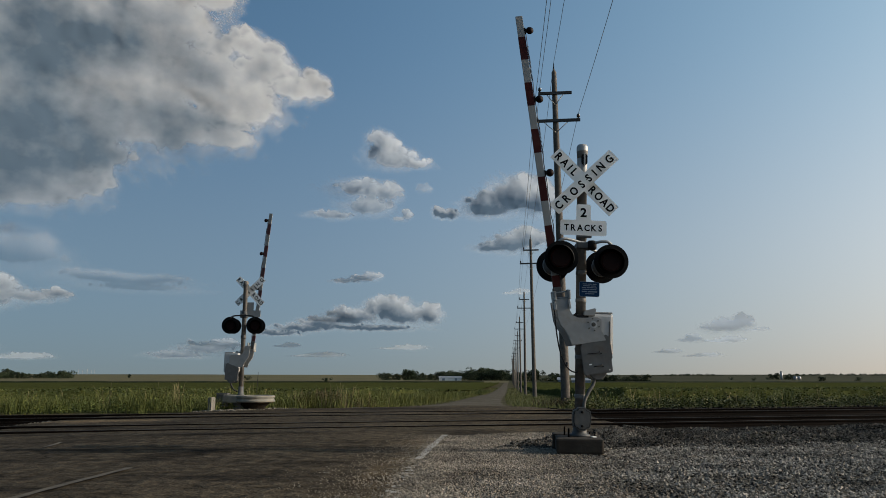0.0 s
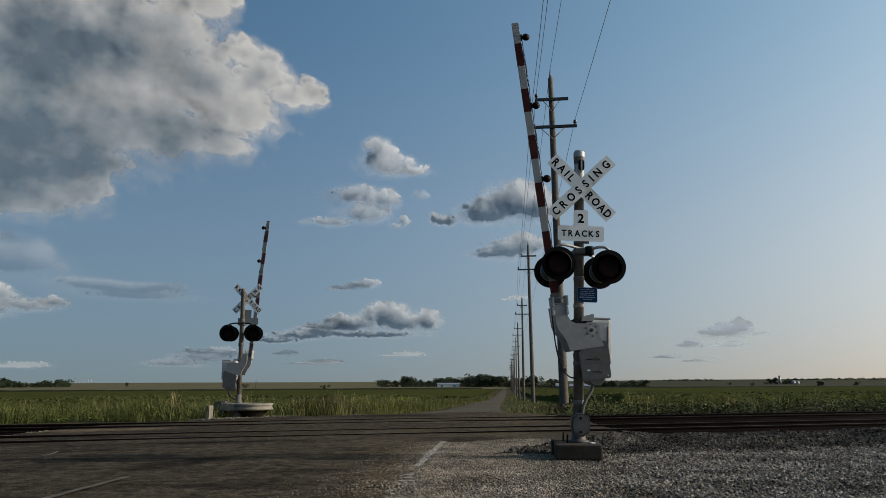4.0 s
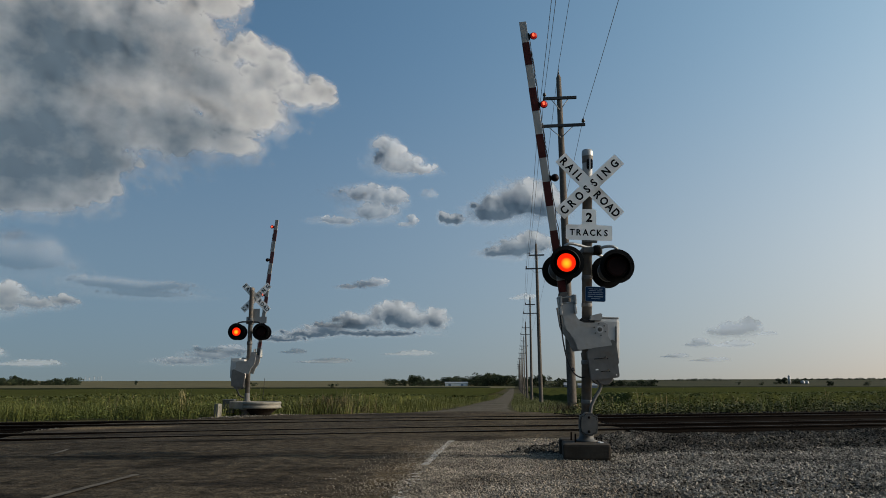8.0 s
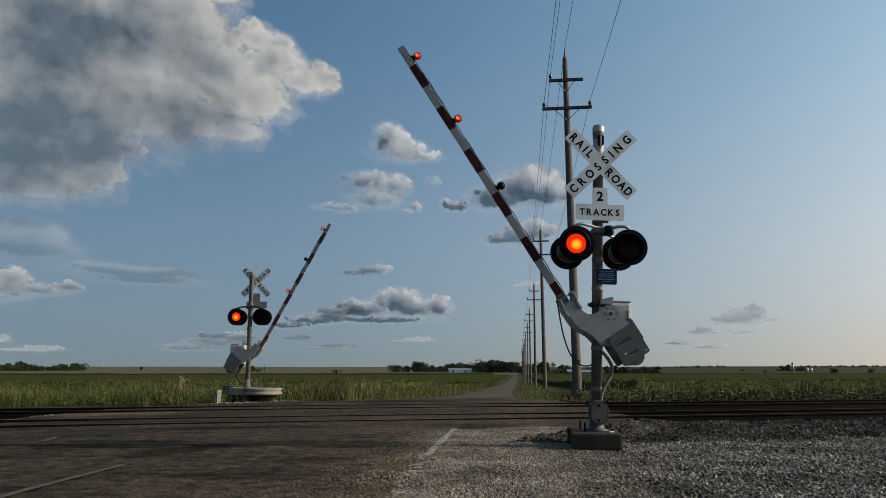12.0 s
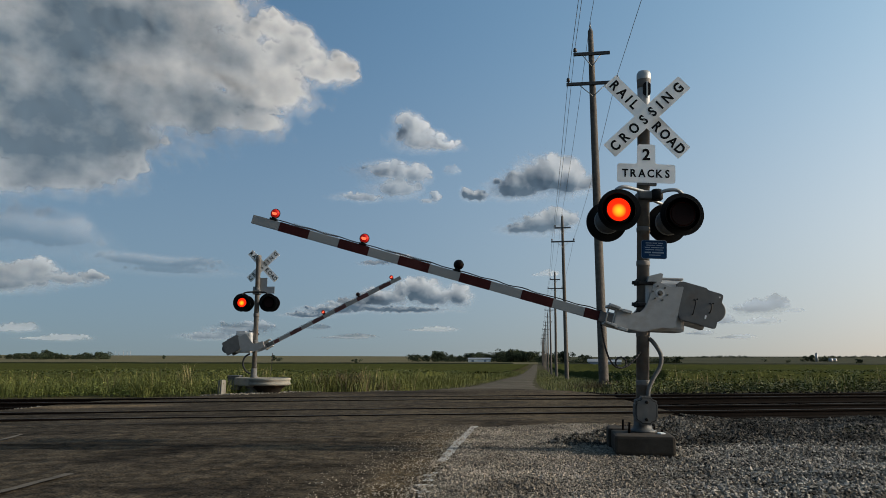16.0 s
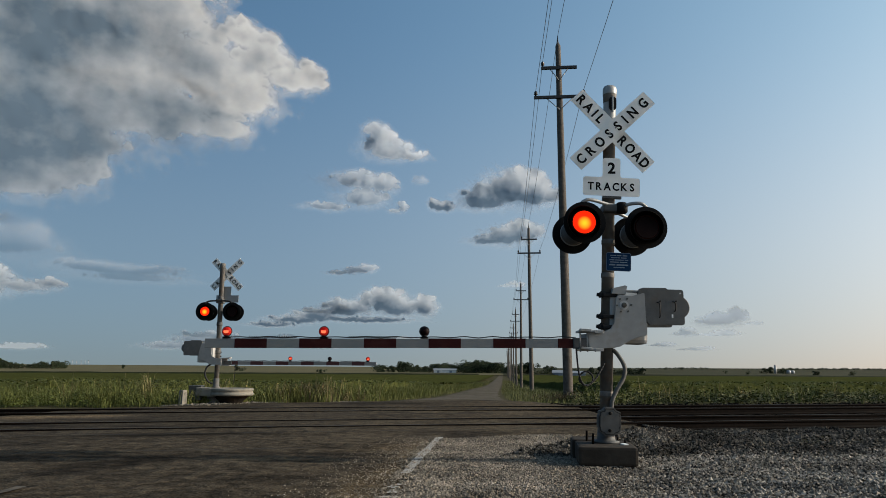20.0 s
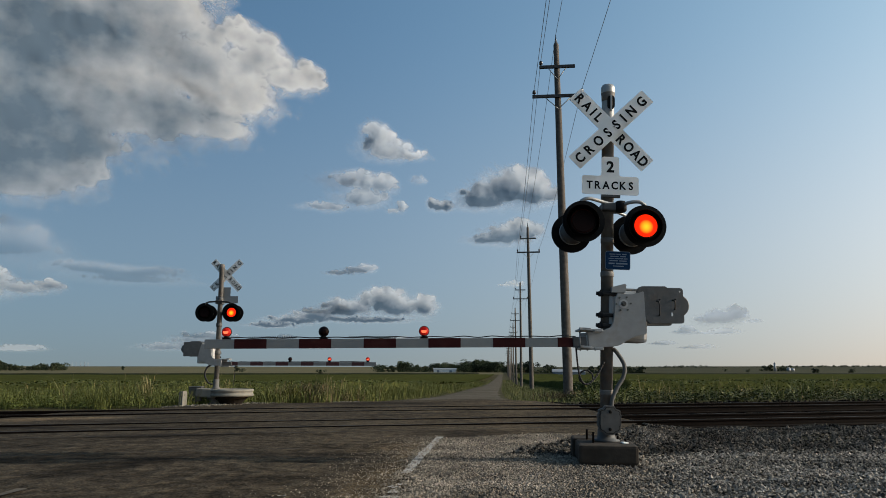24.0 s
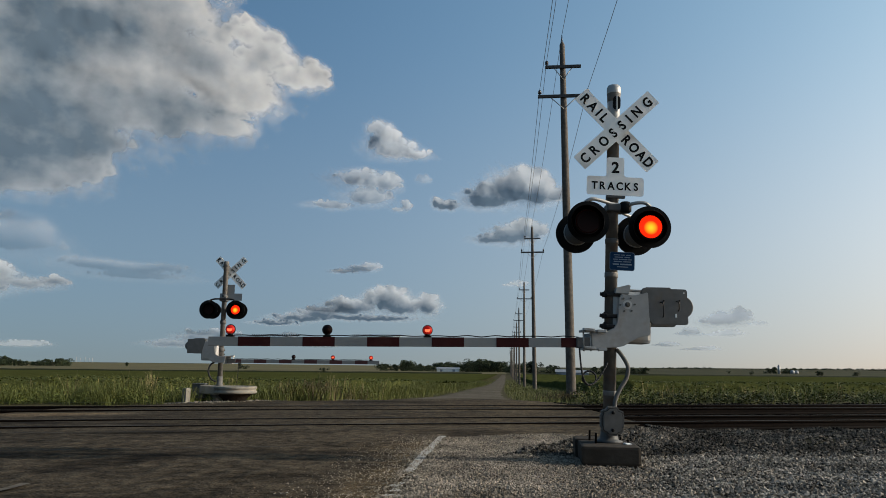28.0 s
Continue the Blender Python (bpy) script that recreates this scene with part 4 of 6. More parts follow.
    flasher(s, (0.39, -0.22, 2.704), -1, 0.248, "R")
    flasher(s, (-0.37, 0.34, 2.692), 1, 0.246, None, (0, 0))
    flasher(s, (0.363, 0.34, 2.70), 1, 0.246, None, (0, 0))
    # small blue notice, its writing as bars
    notice = part("notice_plate", slab(rounded(0.28, 0.205, 0.02, 0.1035, 2.305), -0.105, -0.100), M["blue"], s, "small blue notice plate with pale rows of writing")
    for z, spans in ((2.378, ((-0.10, -0.03), (-0.02, 0.03), (0.045, 0.10))), (2.352, ((-0.09, 0.01), (0.025, 0.09))), (2.326, ((-0.11, -0.05), (-0.04, 0.06), (0.07, 0.11))), (2.300, ((-0.10, 0.0), (0.012, 0.10))), (2.268, ((-0.11, -0.04), (-0.025, 0.11))), (2.238, ((-0.06, 0.07),))):
        for a, b in spans:
            part("writing_bar", box(b - a, 0.002, 0.016 if z == 2.268 else 0.010, (0.1035 + (a + b) / 2, -0.107, z)), M["pale_ink"], notice)
    part("notice_rim", slab(rounded(0.292, 0.217, 0.024, 0.1035, 2.305), -0.0995, -0.097), M["pale_ink"], notice)
    gate_mechanism(s, Matrix(), (0.149, -0.17, 1.793), ("T", "L", "R"), -0.433)
    # conduit, base box
    part("conduit", pipe([(0.06, -0.05, 1.28), (0.11, -0.07, 1.23), (0.185, -0.08, 1.10), (0.175, -0.08, 0.97), (0.10, -0.09, 0.84), (0.045, -0.09, 0.70), (0.045, -0.09, 0.55)], 0.024, 10), M["cast"], s, "flexible grey conduit")
    part("mast_base", lathe([(0.15, 0.235), (0.152, 0.258), (0.112, 0.264), (0.098, 0.30), (0.09, 0.52)], 24), M["grey_iron"], s, "cast mast base")
    half = [(0.05, 0.32), (0.07, 0.345), (0.10, 0.352), (0.122, 0.375), (0.118, 0.40), (0.130, 0.42), (0.130, 0.545), (0.118, 0.563), (0.122, 0.588), (0.10, 0.60), (0.072, 0.607), (0.05, 0.638)]
    out = half + [(-x, z) for x, z in reversed(half)]
    door = part("junction_door", slab(out, -0.185, -0.09, 0.01), M["cast"], s, "grey shaped junction box door")
    part("door_rim", slab([(x * 0.90, 0.48 + (z - 0.48) * 0.90) for x, z in out], -0.190, -0.184, 0.003), M["dark_iron"], door)
    part("door_panel", slab([(x * 0.84, 0.48 + (z - 0.48) * 0.85) for x, z in out], -0.196, -0.186, 0.004), M["cast"], door)
    for z in (0.385, 0.575):
        part("knob", lathe([(0.02, 0), (0.02, 0.02), (0.01, 0.025)], 6, m=pose(0, -0.192, z, 90)), M["black"], door)
    for x, y in ((-0.18, -0.16), (0.18, -0.16), (-0.18, 0.2), (0.18, 0.2)):
        part("anchor_bolt", tube((x, y, 0.2), (x, y, 0.285 + (0.06 if x < 0 else 0)), 0.013, seg=8), M["rail"], s)
    for k in range(CABLE_LINKS):
        half = 0.5 * CABLE_LONG / CABLE_LINKS + 0.006
        CABLE.append(part("cable_piece", tube((-half, 0, 0), (half, 0, 0), 0.010, seg=8), M["cable"], s, "black cable hanging from the arm to the mast"))
    return s


def near_foundation():
    f = empty("signal_foundation", pose(1.065, 9.895, 0.0, 0, 0, -2.0), "weathered concrete foundation block on gravel", "foundation")
    part("front_block", box(0.63, 0.72, 0.20, (-0.015, -0.14, 0.135), 0.03), M["concrete"], f)
    part("lower_block", box(0.60, 0.67, 0.24, (-0.015, -0.135, -0.02), 0.02), M["concrete"], f)
    part("tin_scrap", box(0.055, 0.10, 0.012, (0.19, -0.20, 0.241), 0.002, pose(0, 0, 0, 0, 0, 15)), M["sign"], f, "small white metal scrap")
    part("rear_block", box(0.56, 0.40, 0.34, (-0.08, 0.425, 0.075), 0.03), M["concrete"], f)
    return f


def far_signal():
    s = empty("crossing_signal", pose(-8.33, 22.0, 0.0, 0, 0, 3.0), "railroad crossing signal mast seen from behind with gate arm", "crossing signal", "crossing signals")
    mast = part("mast", lathe([(0.07, 0.3), (0.07, 3.92), (0.08, 3.93), (0.08, 4.02), (0.06, 4.05)], 24), M["mast"], s, "weathered grey steel mast")
    for z in (1.40, 2.2, 2.95):
        part("band", lathe([(0.075, z), (0.085, z + 0.02), (0.085, z + 0.1), (0.075, z + 0.12)], 20), M["grey_iron"], mast)
    crossbuck(s, (0.118, 0.10, 3.73), 0.5, 1.19, 0.203)
    part("sign_back", slab([(-0.17, 2.90), (0.49, 2.90), (0.49, 3.11), (0.26, 3.11), (0.26, 3.37), (0.04, 3.37), (0.04, 3.11), (-0.17, 3.11)], 0.09, 0.10), M["sign_back"], s, "bare grey back of the track-count sign")
    part("crossarm", pipe([(-0.39, -0.18, 2.85), (-0.25, -0.15, 2.92), (0.25, -0.15, 2.92), (0.38, -0.18, 2.85)], 0.024, 8), M["dark_iron"], s, "galvanised light crossarm")
    part("bracket", box(0.2, 0.24, 0.12, (0, -0.03, 2.92), 0.02), M["grey_iron"], s)
    flasher(s, (-0.398, -0.16, 2.617), -1, 0.27, "L", (0.35, -0.08))
    flasher(s, (0.39, -0.16, 2.614), -1, 0.27, "R", (0.35, -0.08))
    flasher(s, (-0.398, 0.20, 2.61), 1, 0.246, None, (0, 0))
    flasher(s, (0.39, 0.20, 2.61), 1, 0.246, None, (0, 0))
    gate_mechanism(s, TURN_BACK, (0.2, -0.17, 1.576), ("T", "R", "L"), -0.433)
    part("conduit", pipe([(-0.12, -0.1, 1.12), (-0.26, -0.1, 1.02), (-0.31, -0.1, 0.82), (-0.21, -0.1, 0.62), (-0.08, -0.08, 0.55)], 0.026, 8), M["cable"], s, "black conduit")
    part("hanging_cable", pipe([(0.5, 0.1, 1.15), (0.49, 0.1, 0.8), (0.46, 0.1, 0.5)], 0.008, 6), M["cable"], s)
    return s


def far_foundation():
    f = empty("signal_foundation", pose(-8.33, 22.0, 0.0), "round pale concrete foundation ring with a shade-dark cone under it", "foundation")
    part("ring", lathe([(0.50, 0.20), (0.645, 0.205), (0.675, 0.23), (0.678, 0.27), (0.65, 0.29), (0.645, 0.345), (0.672, 0.362), (0.672, 0.41), (0.64, 0.43), (0.57, 0.432), (0.53, 0.39), (0.1, 0.385)], 48, m=pose(0.46, 0, 0.03) @ Matrix.Scale(0.93, 4)), M["pale_concrete"], f)
    # near-black solid cone: the shade under the ring put into its colour
    part("shade_cone", lathe([(0.30, -0.2), (0.35, 0.02), (0.48, 0.14), (0.57, 0.202)], 32, m=pose(0.46, 0, 0.03) @ Matrix.Scale(0.93, 4)), M["patch"], f, "near-black cone standing for the shade under the ring")
    part("footing", lathe([(0.2, -0.3), (0.2, 0.30)], 16, m=pose(0.0, -0.1, 0)), M["cast"], f)
    part("wedge", box(0.6, 0.5, 0.24, (-0.12, -0.2, 0.32), 0.04, pose(0, 0, 0, 0, 4, 0)), M["pale_concrete"], f)
    part("pedestal", lathe([(0.115, 0.40), (0.11, 0.46), (0.085, 0.48), (0.08, 0.7)], 20), M["cast"], f)
    return f


def cable_box():
    b = empty("cable_box", pose(-8.82, 21.8, 0.0, 0, 0, 5), "grey metal cable box beside the foundation", "cable box")
    part("cabinet", box(0.34, 0.30, 0.38, (0, 0, 0.28), 0.025), M["grey_iron"], b)
    part("lid", box(0.37, 0.33, 0.03, (0, 0, 0.485), 0.01), M["grey_iron"], b)
    part("foot", box(0.1, 0.1, 0.3, (0, 0, 0.05)), M["grey_iron"], b)
    return b


def marker_post():
    p = empty("marker_post", pose(-8.81, 20.9, 0.0, 0, 0, -27), "short square white concrete marker post", "marker post")
    part("shaft", box(0.155, 0.155, 0.70, (0, 0, 0.03), 0.012), M["pale_concrete"], p)
    part("cap", box(0.135, 0.135, 0.02, (0, 0, 0.386), 0.008), M["pale_concrete"], p)
    return p


near_signal()
near_foundation()
far_signal()
far_foundation()
cable_box()
marker_post()


# ---- power line ----
POLES = [(2.48, y) for y in (-9.0, 31.0, 69.0, 108.0, 148.0, 190.0, 232.0, 276.0, 320.0, 366.0, 412.0, 460.0)]
TILT = [0, -0.6, -0.5, 0.2, -0.2, 0.3, 0, 0.2, -0.3, 0.1, 0, 0]
ARM_Z = (12.55, 13.85)


def power_line():
    tops = []
    for i, (x, y) in enumerate(POLES):
        g = float(ground_z(x, y))
        p = empty("utility_pole", pose(x, y, g, 0, TILT[i], 0), "tall weathered wooden utility pole with two crossarms", "utility pole", "utility poles along the road")
        part("pole", lathe([(0.20, -0.4), (0.195, 0), (0.17, 6), (0.135, 12), (0.11, 14.9), (0.04, 15.05)], 16), M["pole"], p, "grey-brown wooden pole")
        part("top_pin", tube((0, 0, 15.0), (0, 0, 15.35), 0.03, 0.02, 8), M["insulator"], p)
        for z, half, xs in ((ARM_Z[0], 1.08, (-1.0, 1.0)), (ARM_Z[1], 0.75, (-0.68,))):
            arm = part("crossarm", box(half * 2, 0.10, 0.13, (0, -0.16, z), 0.01), M["arm_wood"], p, "dark crossarm")
            for sx in (-1, 1):
                part("brace", tube((sx * 0.5 * half, -0.16, z - 0.06), (0, -0.12, z - 0.55), 0.018, seg=6), M["galv"], arm)
            for ix in xs:
                part("insulator", lathe([(0.03, 0), (0.03, 0.05), (0.085, 0.07), (0.06, 0.12), (0.08, 0.14), (0.055, 0.2), (0.02, 0.23)], 12, m=pose(ix, -0.16, z + 0.065)), M["insulator"], arm)
        lean = Matrix.Translation((x, y, g)) @ pose(0, 0, 0, 0, TILT[i], 0)
        tops.append([lean @ Vector(v) for v in ((-1.0, -0.16, ARM_Z[0] + 0.28), (1.0, -0.16, ARM_Z[0] + 0.28), (-0.68, -0.16, ARM_Z[1] + 0.28), (0, 0, 15.35))])
    for k in range(4):
        wire = empty("power_wire", Matrix(), "thin sagging overhead wire between the poles", "wire", "overhead wires")
        for a, b in zip(tops, tops[1:]):
            pts = [a[k].lerp(b[k], u / 6) - Vector((0, 0, 0.5 * 4 * (u / 6) * (1 - u / 6))) for u in range(7)]
            part("span", pipe(pts, 0.010, 5, steps=2), M["wire"], wire)


power_line()


# ---- clouds ----
def lattice(ix, iy, seed):
    h = np.sin(ix * 127.1 + iy * 311.7 + seed * 74.7) * 43758.5453
    return h - np.floor(h)


def soft_noise(x, y, seed):
    ix, iy = np.floor(x), np.floor(y)
    fx, fy = x - ix, y - iy
    fx, fy = fx ** 3 * (fx * (fx * 6 - 15) + 10), fy ** 3 * (fy * (fy * 6 - 15) + 10)
    a, b = lattice(ix, iy, seed), lattice(ix + 1, iy, seed)
    c, d = lattice(ix, iy + 1, seed), lattice(ix + 1, iy + 1, seed)
    return (a + (b - a) * fx) * (1 - fy) + (c + (d - c) * fx) * fy


def fractal(x, y, seed, octaves=5, gain=0.52, billow=False):
    total, amp, out = 0.0, 1.0, 0.0
    for k in range(octaves):
        v = soft_noise(x + 17.3 * k, y - 9.1 * k, seed + k)
        out = out + amp * (1 - abs(2 * v - 1) if billow else v)
        total, amp = total + amp, amp * gain
        x, y = x * 2.03, y * 2.03
    return out / total


def cloud_material():
    """Vapour: white, its grey shading and mottling painted in, thinning to nothing at its ragged edge."""
    m = bpy.data.materials.new("cloud_vapour")
    m.use_nodes = True
    n, l = m.node_tree.nodes, m.node_tree.links
    n.remove(n["Principled BSDF"])

    def attr(key):
        node = n.new("ShaderNodeAttribute")
        node.attribute_name = key
        return node.outputs

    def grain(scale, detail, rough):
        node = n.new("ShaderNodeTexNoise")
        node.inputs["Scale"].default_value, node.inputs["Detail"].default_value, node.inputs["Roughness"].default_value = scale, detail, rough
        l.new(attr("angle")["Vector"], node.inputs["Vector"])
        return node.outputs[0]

    def calc(op, a, b, c=None):
        node = n.new("ShaderNodeMath")
        node.operation = op
        for i, v in enumerate((a, b, c)):
            if v is not None:
                if isinstance(v, float):
                    node.inputs[i].default_value = v
                else:
                    l.new(v, node.inputs[i])
        return node.outputs[0]

    edge = calc("ADD", calc("MULTIPLY", calc("SUBTRACT", grain(0.9, 4.5, 0.52), 0.5), attr("fray")["Fac"]), attr("cover")["Fac"])
    fade = n.new("ShaderNodeMapRange")
    fade.interpolation_type = "SMOOTHSTEP"
    fade.inputs[1].default_value, fade.inputs[2].default_value = 0.0, 0.8
    l.new(edge, fade.inputs[0])
    dense = calc("MULTIPLY", fade.outputs[0], attr("veil")["Fac"])
    # broad noise paints grey patches, standing for shade the smooth relief lacks
    tone = calc("ADD", calc("MULTIPLY", calc("SUBTRACT", grain(0.3, 4.0, 0.5), 0.5), attr("mottle")["Fac"]), attr("belly_shade")["Fac"])
    # A is the lit white, B the grey: cloud shade put into the albedo
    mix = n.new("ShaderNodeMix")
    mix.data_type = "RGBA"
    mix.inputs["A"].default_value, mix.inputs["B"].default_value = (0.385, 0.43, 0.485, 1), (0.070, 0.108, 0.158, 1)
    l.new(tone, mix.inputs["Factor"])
    white = n.new("ShaderNodeVectorMath")
    white.operation = "SCALE"
    l.new(mix.outputs["Result"], white.inputs[0])
    l.new(attr("pale")["Fac"], white.inputs["Scale"])
    dif, tra, body, clear, out = n.new("ShaderNodeBsdfDiffuse"), n.new("ShaderNodeBsdfTranslucent"), n.new("ShaderNodeMixShader"), n.new("ShaderNodeBsdfTransparent"), n.new("ShaderNodeMixShader")
    l.new(white.outputs[0], dif.inputs[0])
    l.new(white.outputs[0], tra.inputs[0])
    # light scattered many times inside the vapour wraps round its far side
    wrap, even = n.new("ShaderNodeVectorMath"), n.new("ShaderNodeVectorMath")
    wrap.inputs[1].default_value = sun_way * 0.2
    even.operation = "NORMALIZE"
    l.new(n.new("ShaderNodeNewGeometry").outputs["Normal"], wrap.inputs[0])
    l.new(wrap.outputs[0], even.inputs[0])
    l.new(even.outputs[0], dif.inputs["Normal"])
    l.new(attr("thin")["Fac"], body.inputs[0])
    l.new(dif.outputs[0], body.inputs[1])
    l.new(tra.outputs[0], body.inputs[2])
    l.new(dense, out.inputs[0])
    l.new(clear.outputs[0], out.inputs[1])
    l.new(body.outputs[0], out.inputs[2])
    l.new(out.outputs[0], n["Material Output"].inputs[0])
    return m


CLOUD = cloud_material()
CLOUD_FAR = 3600.0


def cloud(puffs, cell, seed, veil=1.0, relief=0.8, label="white cumulus cloud with a grey base", bellies=None, holes=(), grey=0.7, thin=0.42, soft_edge=0.72, pale=1.36, heap=None, turned=0.3, base=-0.32):
    """A bank of billows about the given (azimuth, elevation, half width, half height) in degrees, as a shell of vapour
    in relief; bellies are dark places painted on as its shade, grey the shade painted on its base, holes its gaps, heap
    the broad swelling under it.
    """
    g = np.random.default_rng(seed)
    p = list(puffs)
    for A, E, rx, ry in puffs:
        for k in range(6):
            a = radians(g.uniform(-10, 190))
            r = min(rx, ry) * g.uniform(0.22, 0.5)
            p.append((A + 0.85 * rx * math.cos(a), E + 0.8 * ry * math.sin(a), r * g.uniform(1.0, 1.4), r))
    p = np.array(p)
    size = float(np.median(np.minimum(p[:len(puffs), 2], p[:len(puffs), 3])))
    a0, a1 = (p[:, 0] - 1.5 * p[:, 2]).min(), (p[:, 0] + 1.5 * p[:, 2]).max()
    e0, e1 = (p[:, 1] - 1.5 * p[:, 3]).min(), (p[:, 1] + 1.5 * p[:, 3]).max()
    az, el = np.meshgrid(np.arange(a0, a1, cell), np.arange(max(e0, 0.25), e1, cell))
    wa = az + size * (0.5 * (fractal(az / size * 0.8, el / size * 0.8, seed + 40, 3, 0.45) - 0.5) + 0.22 * (fractal(az / size * 3, el / size * 3, seed + 44, 3, 0.5) - 0.5))
    we = el + size * (0.4 * (fractal(az / size * 0.8, el / size * 0.8, seed + 60, 3, 0.45) - 0.5) + 0.22 * (fractal(az / size * 3, el / size * 3, seed + 64, 3, 0.5) - 0.5))
    sa = az + size * 0.7 * (fractal(az / size * 0.7, el / size * 0.7, seed + 40, 2, 0.35) - 0.5)
    se = el + size * 0.5 * (fractal(az / size * 0.7, el / size * 0.7, seed + 60, 2, 0.35) - 0.5)
    d2 = np.stack([((wa - A) / rx) ** 2 + ((we - E) / np.where(we < E, 0.75 * ry, ry)) ** 2 for A, E, rx, ry in p])
    field = np.log(np.exp(7 * (1 - np.sqrt(d2))).sum(0)) / 7
    field = np.minimum(field, 1.0) + 0.28 * (fractal(az / size * 1.6, el / size * 1.9, seed, 5, 0.55) - 0.5)
    for A, E, rx, ry in holes:
        field = field - 1.5 * np.exp(-(((wa - A) / rx) ** 2 + ((we - E) / ry) ** 2) ** 2)
    # the sunlit side of a heap is crisp, its base and lee side fray into haze
    up, across = np.gradient(field, cell)
    sunny = -(0.75 * across + 0.65 * up) / (np.hypot(up, across) + 1e-3)
    steep = soft_edge * (0.6 + 1.2 * np.clip(sunny + 0.25, 0, 1))
    cover = np.clip(0.3 + (field - 0.07) * steep, 0, 1)
    cover = (cover + 0.6 * np.clip((field - 0.3) / 0.3, 0, 1)).ravel()
    q2 = np.stack([((sa - A) / rx) ** 2 + ((se - E) / ry) ** 2 for A, E, rx, ry in puffs])
    domes = np.stack([np.clip(1 - d, -0.6, 1) * min(rx, ry) * min(1.0, min(rx, ry) / size) for d, (A, E, rx, ry) in zip(q2, puffs)])
    puff = np.clip(np.log(np.exp(2.2 * domes / size).sum(0)) * size / 2.2, 0, None)
    broad = fractal(az / size * 0.5, el / size * 0.62, seed + 80, 2, 0.4)
    billow = soft_noise(sa / size * 1.1 + 7, se / size * 1.3, seed + 90) + 0.3 * soft_noise(sa / size * 2.3, se / size * 2.7 + 3, seed + 91)
    high = relief * (0.7 * puff + size * (0.6 * broad + 0.3 * billow))
    if heap:
        A, E, rx, ry, h = heap
        high = high + h * np.exp(-((az - A) / rx) ** 2 - ((el - E) / ry) ** 2)
    mid = math.sin(radians(float(np.mean(p[:, 1]))))
    r = CLOUD_FAR * np.clip(1 - base + base * mid / np.sin(np.radians(el)), 0.75, 1.3) * (1 + turned * np.radians(az - p[:, 0].mean())) - CLOUD_FAR * np.radians(high)
    ra, re = np.radians(az), np.radians(el)
    xyz = np.stack((r * np.sin(ra) * np.cos(re), r * np.cos(ra) * np.cos(re), r * np.sin(re)), -1).reshape(-1, 3)
    # painted shade: darker in the bellies, or low and away from the sun
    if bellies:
        belly_shade = 1 - np.prod([1 - w * np.exp(-((wa - A) / rx) ** 2 - ((we - E) / ry) ** 2) for A, E, rx, ry, w in bellies], axis=0)
        belly_shade = (1 - (1 - belly_shade) * (1 - 0.42 * np.clip((field - 0.3) / 0.7, 0, 1))).ravel()
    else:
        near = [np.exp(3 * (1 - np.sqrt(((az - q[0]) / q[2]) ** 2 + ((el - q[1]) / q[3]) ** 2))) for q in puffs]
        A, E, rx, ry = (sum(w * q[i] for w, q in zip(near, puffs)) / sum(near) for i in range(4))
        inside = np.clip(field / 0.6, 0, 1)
        belly_shade = (grey * inside * np.clip(0.75 - 0.95 * (we - E) / ry - 0.35 * (wa - A) / rx, 0.0, 1.1)).ravel()
    rows, cols = az.shape
    k = (np.arange(rows - 1)[:, None] * cols + np.arange(cols - 1)).ravel()
    quads = np.stack((k, k + 1, k + cols + 1, k + cols), 1)
    quads = quads[cover[quads].max(1) > 0.01]
    used, flat = np.unique(quads, return_inverse=True)
    ob = from_arrays("cloud", xyz[used], flat.reshape(-1, 4), CLOUD, True)
    for key, values in (("cover", cover[used]), ("belly_shade", belly_shade[used]), ("veil", np.full(len(used), veil)), ("thin", np.full(len(used), thin)), ("pale", np.full(len(used), pale)), ("fray", np.full(len(used), 0.6 if bellies else 0.27)), ("mottle", np.full(len(used), -1.1 if bellies else -0.35))):
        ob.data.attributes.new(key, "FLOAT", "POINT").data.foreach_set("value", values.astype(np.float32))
    turn = np.zeros((len(used), 3), np.float32)
    turn[:, 0], turn[:, 1], turn[:, 2] = az.ravel()[used], el.ravel()[used] * 1.25, seed * 0.37
    ob.data.attributes.new("angle", "FLOAT_VECTOR", "POINT").data.foreach_set("vector", turn.ravel() * (1.3 / size if size < 1.3 else 1.0))
    return tagged(ob, label, "cloud", "clouds", "structure")


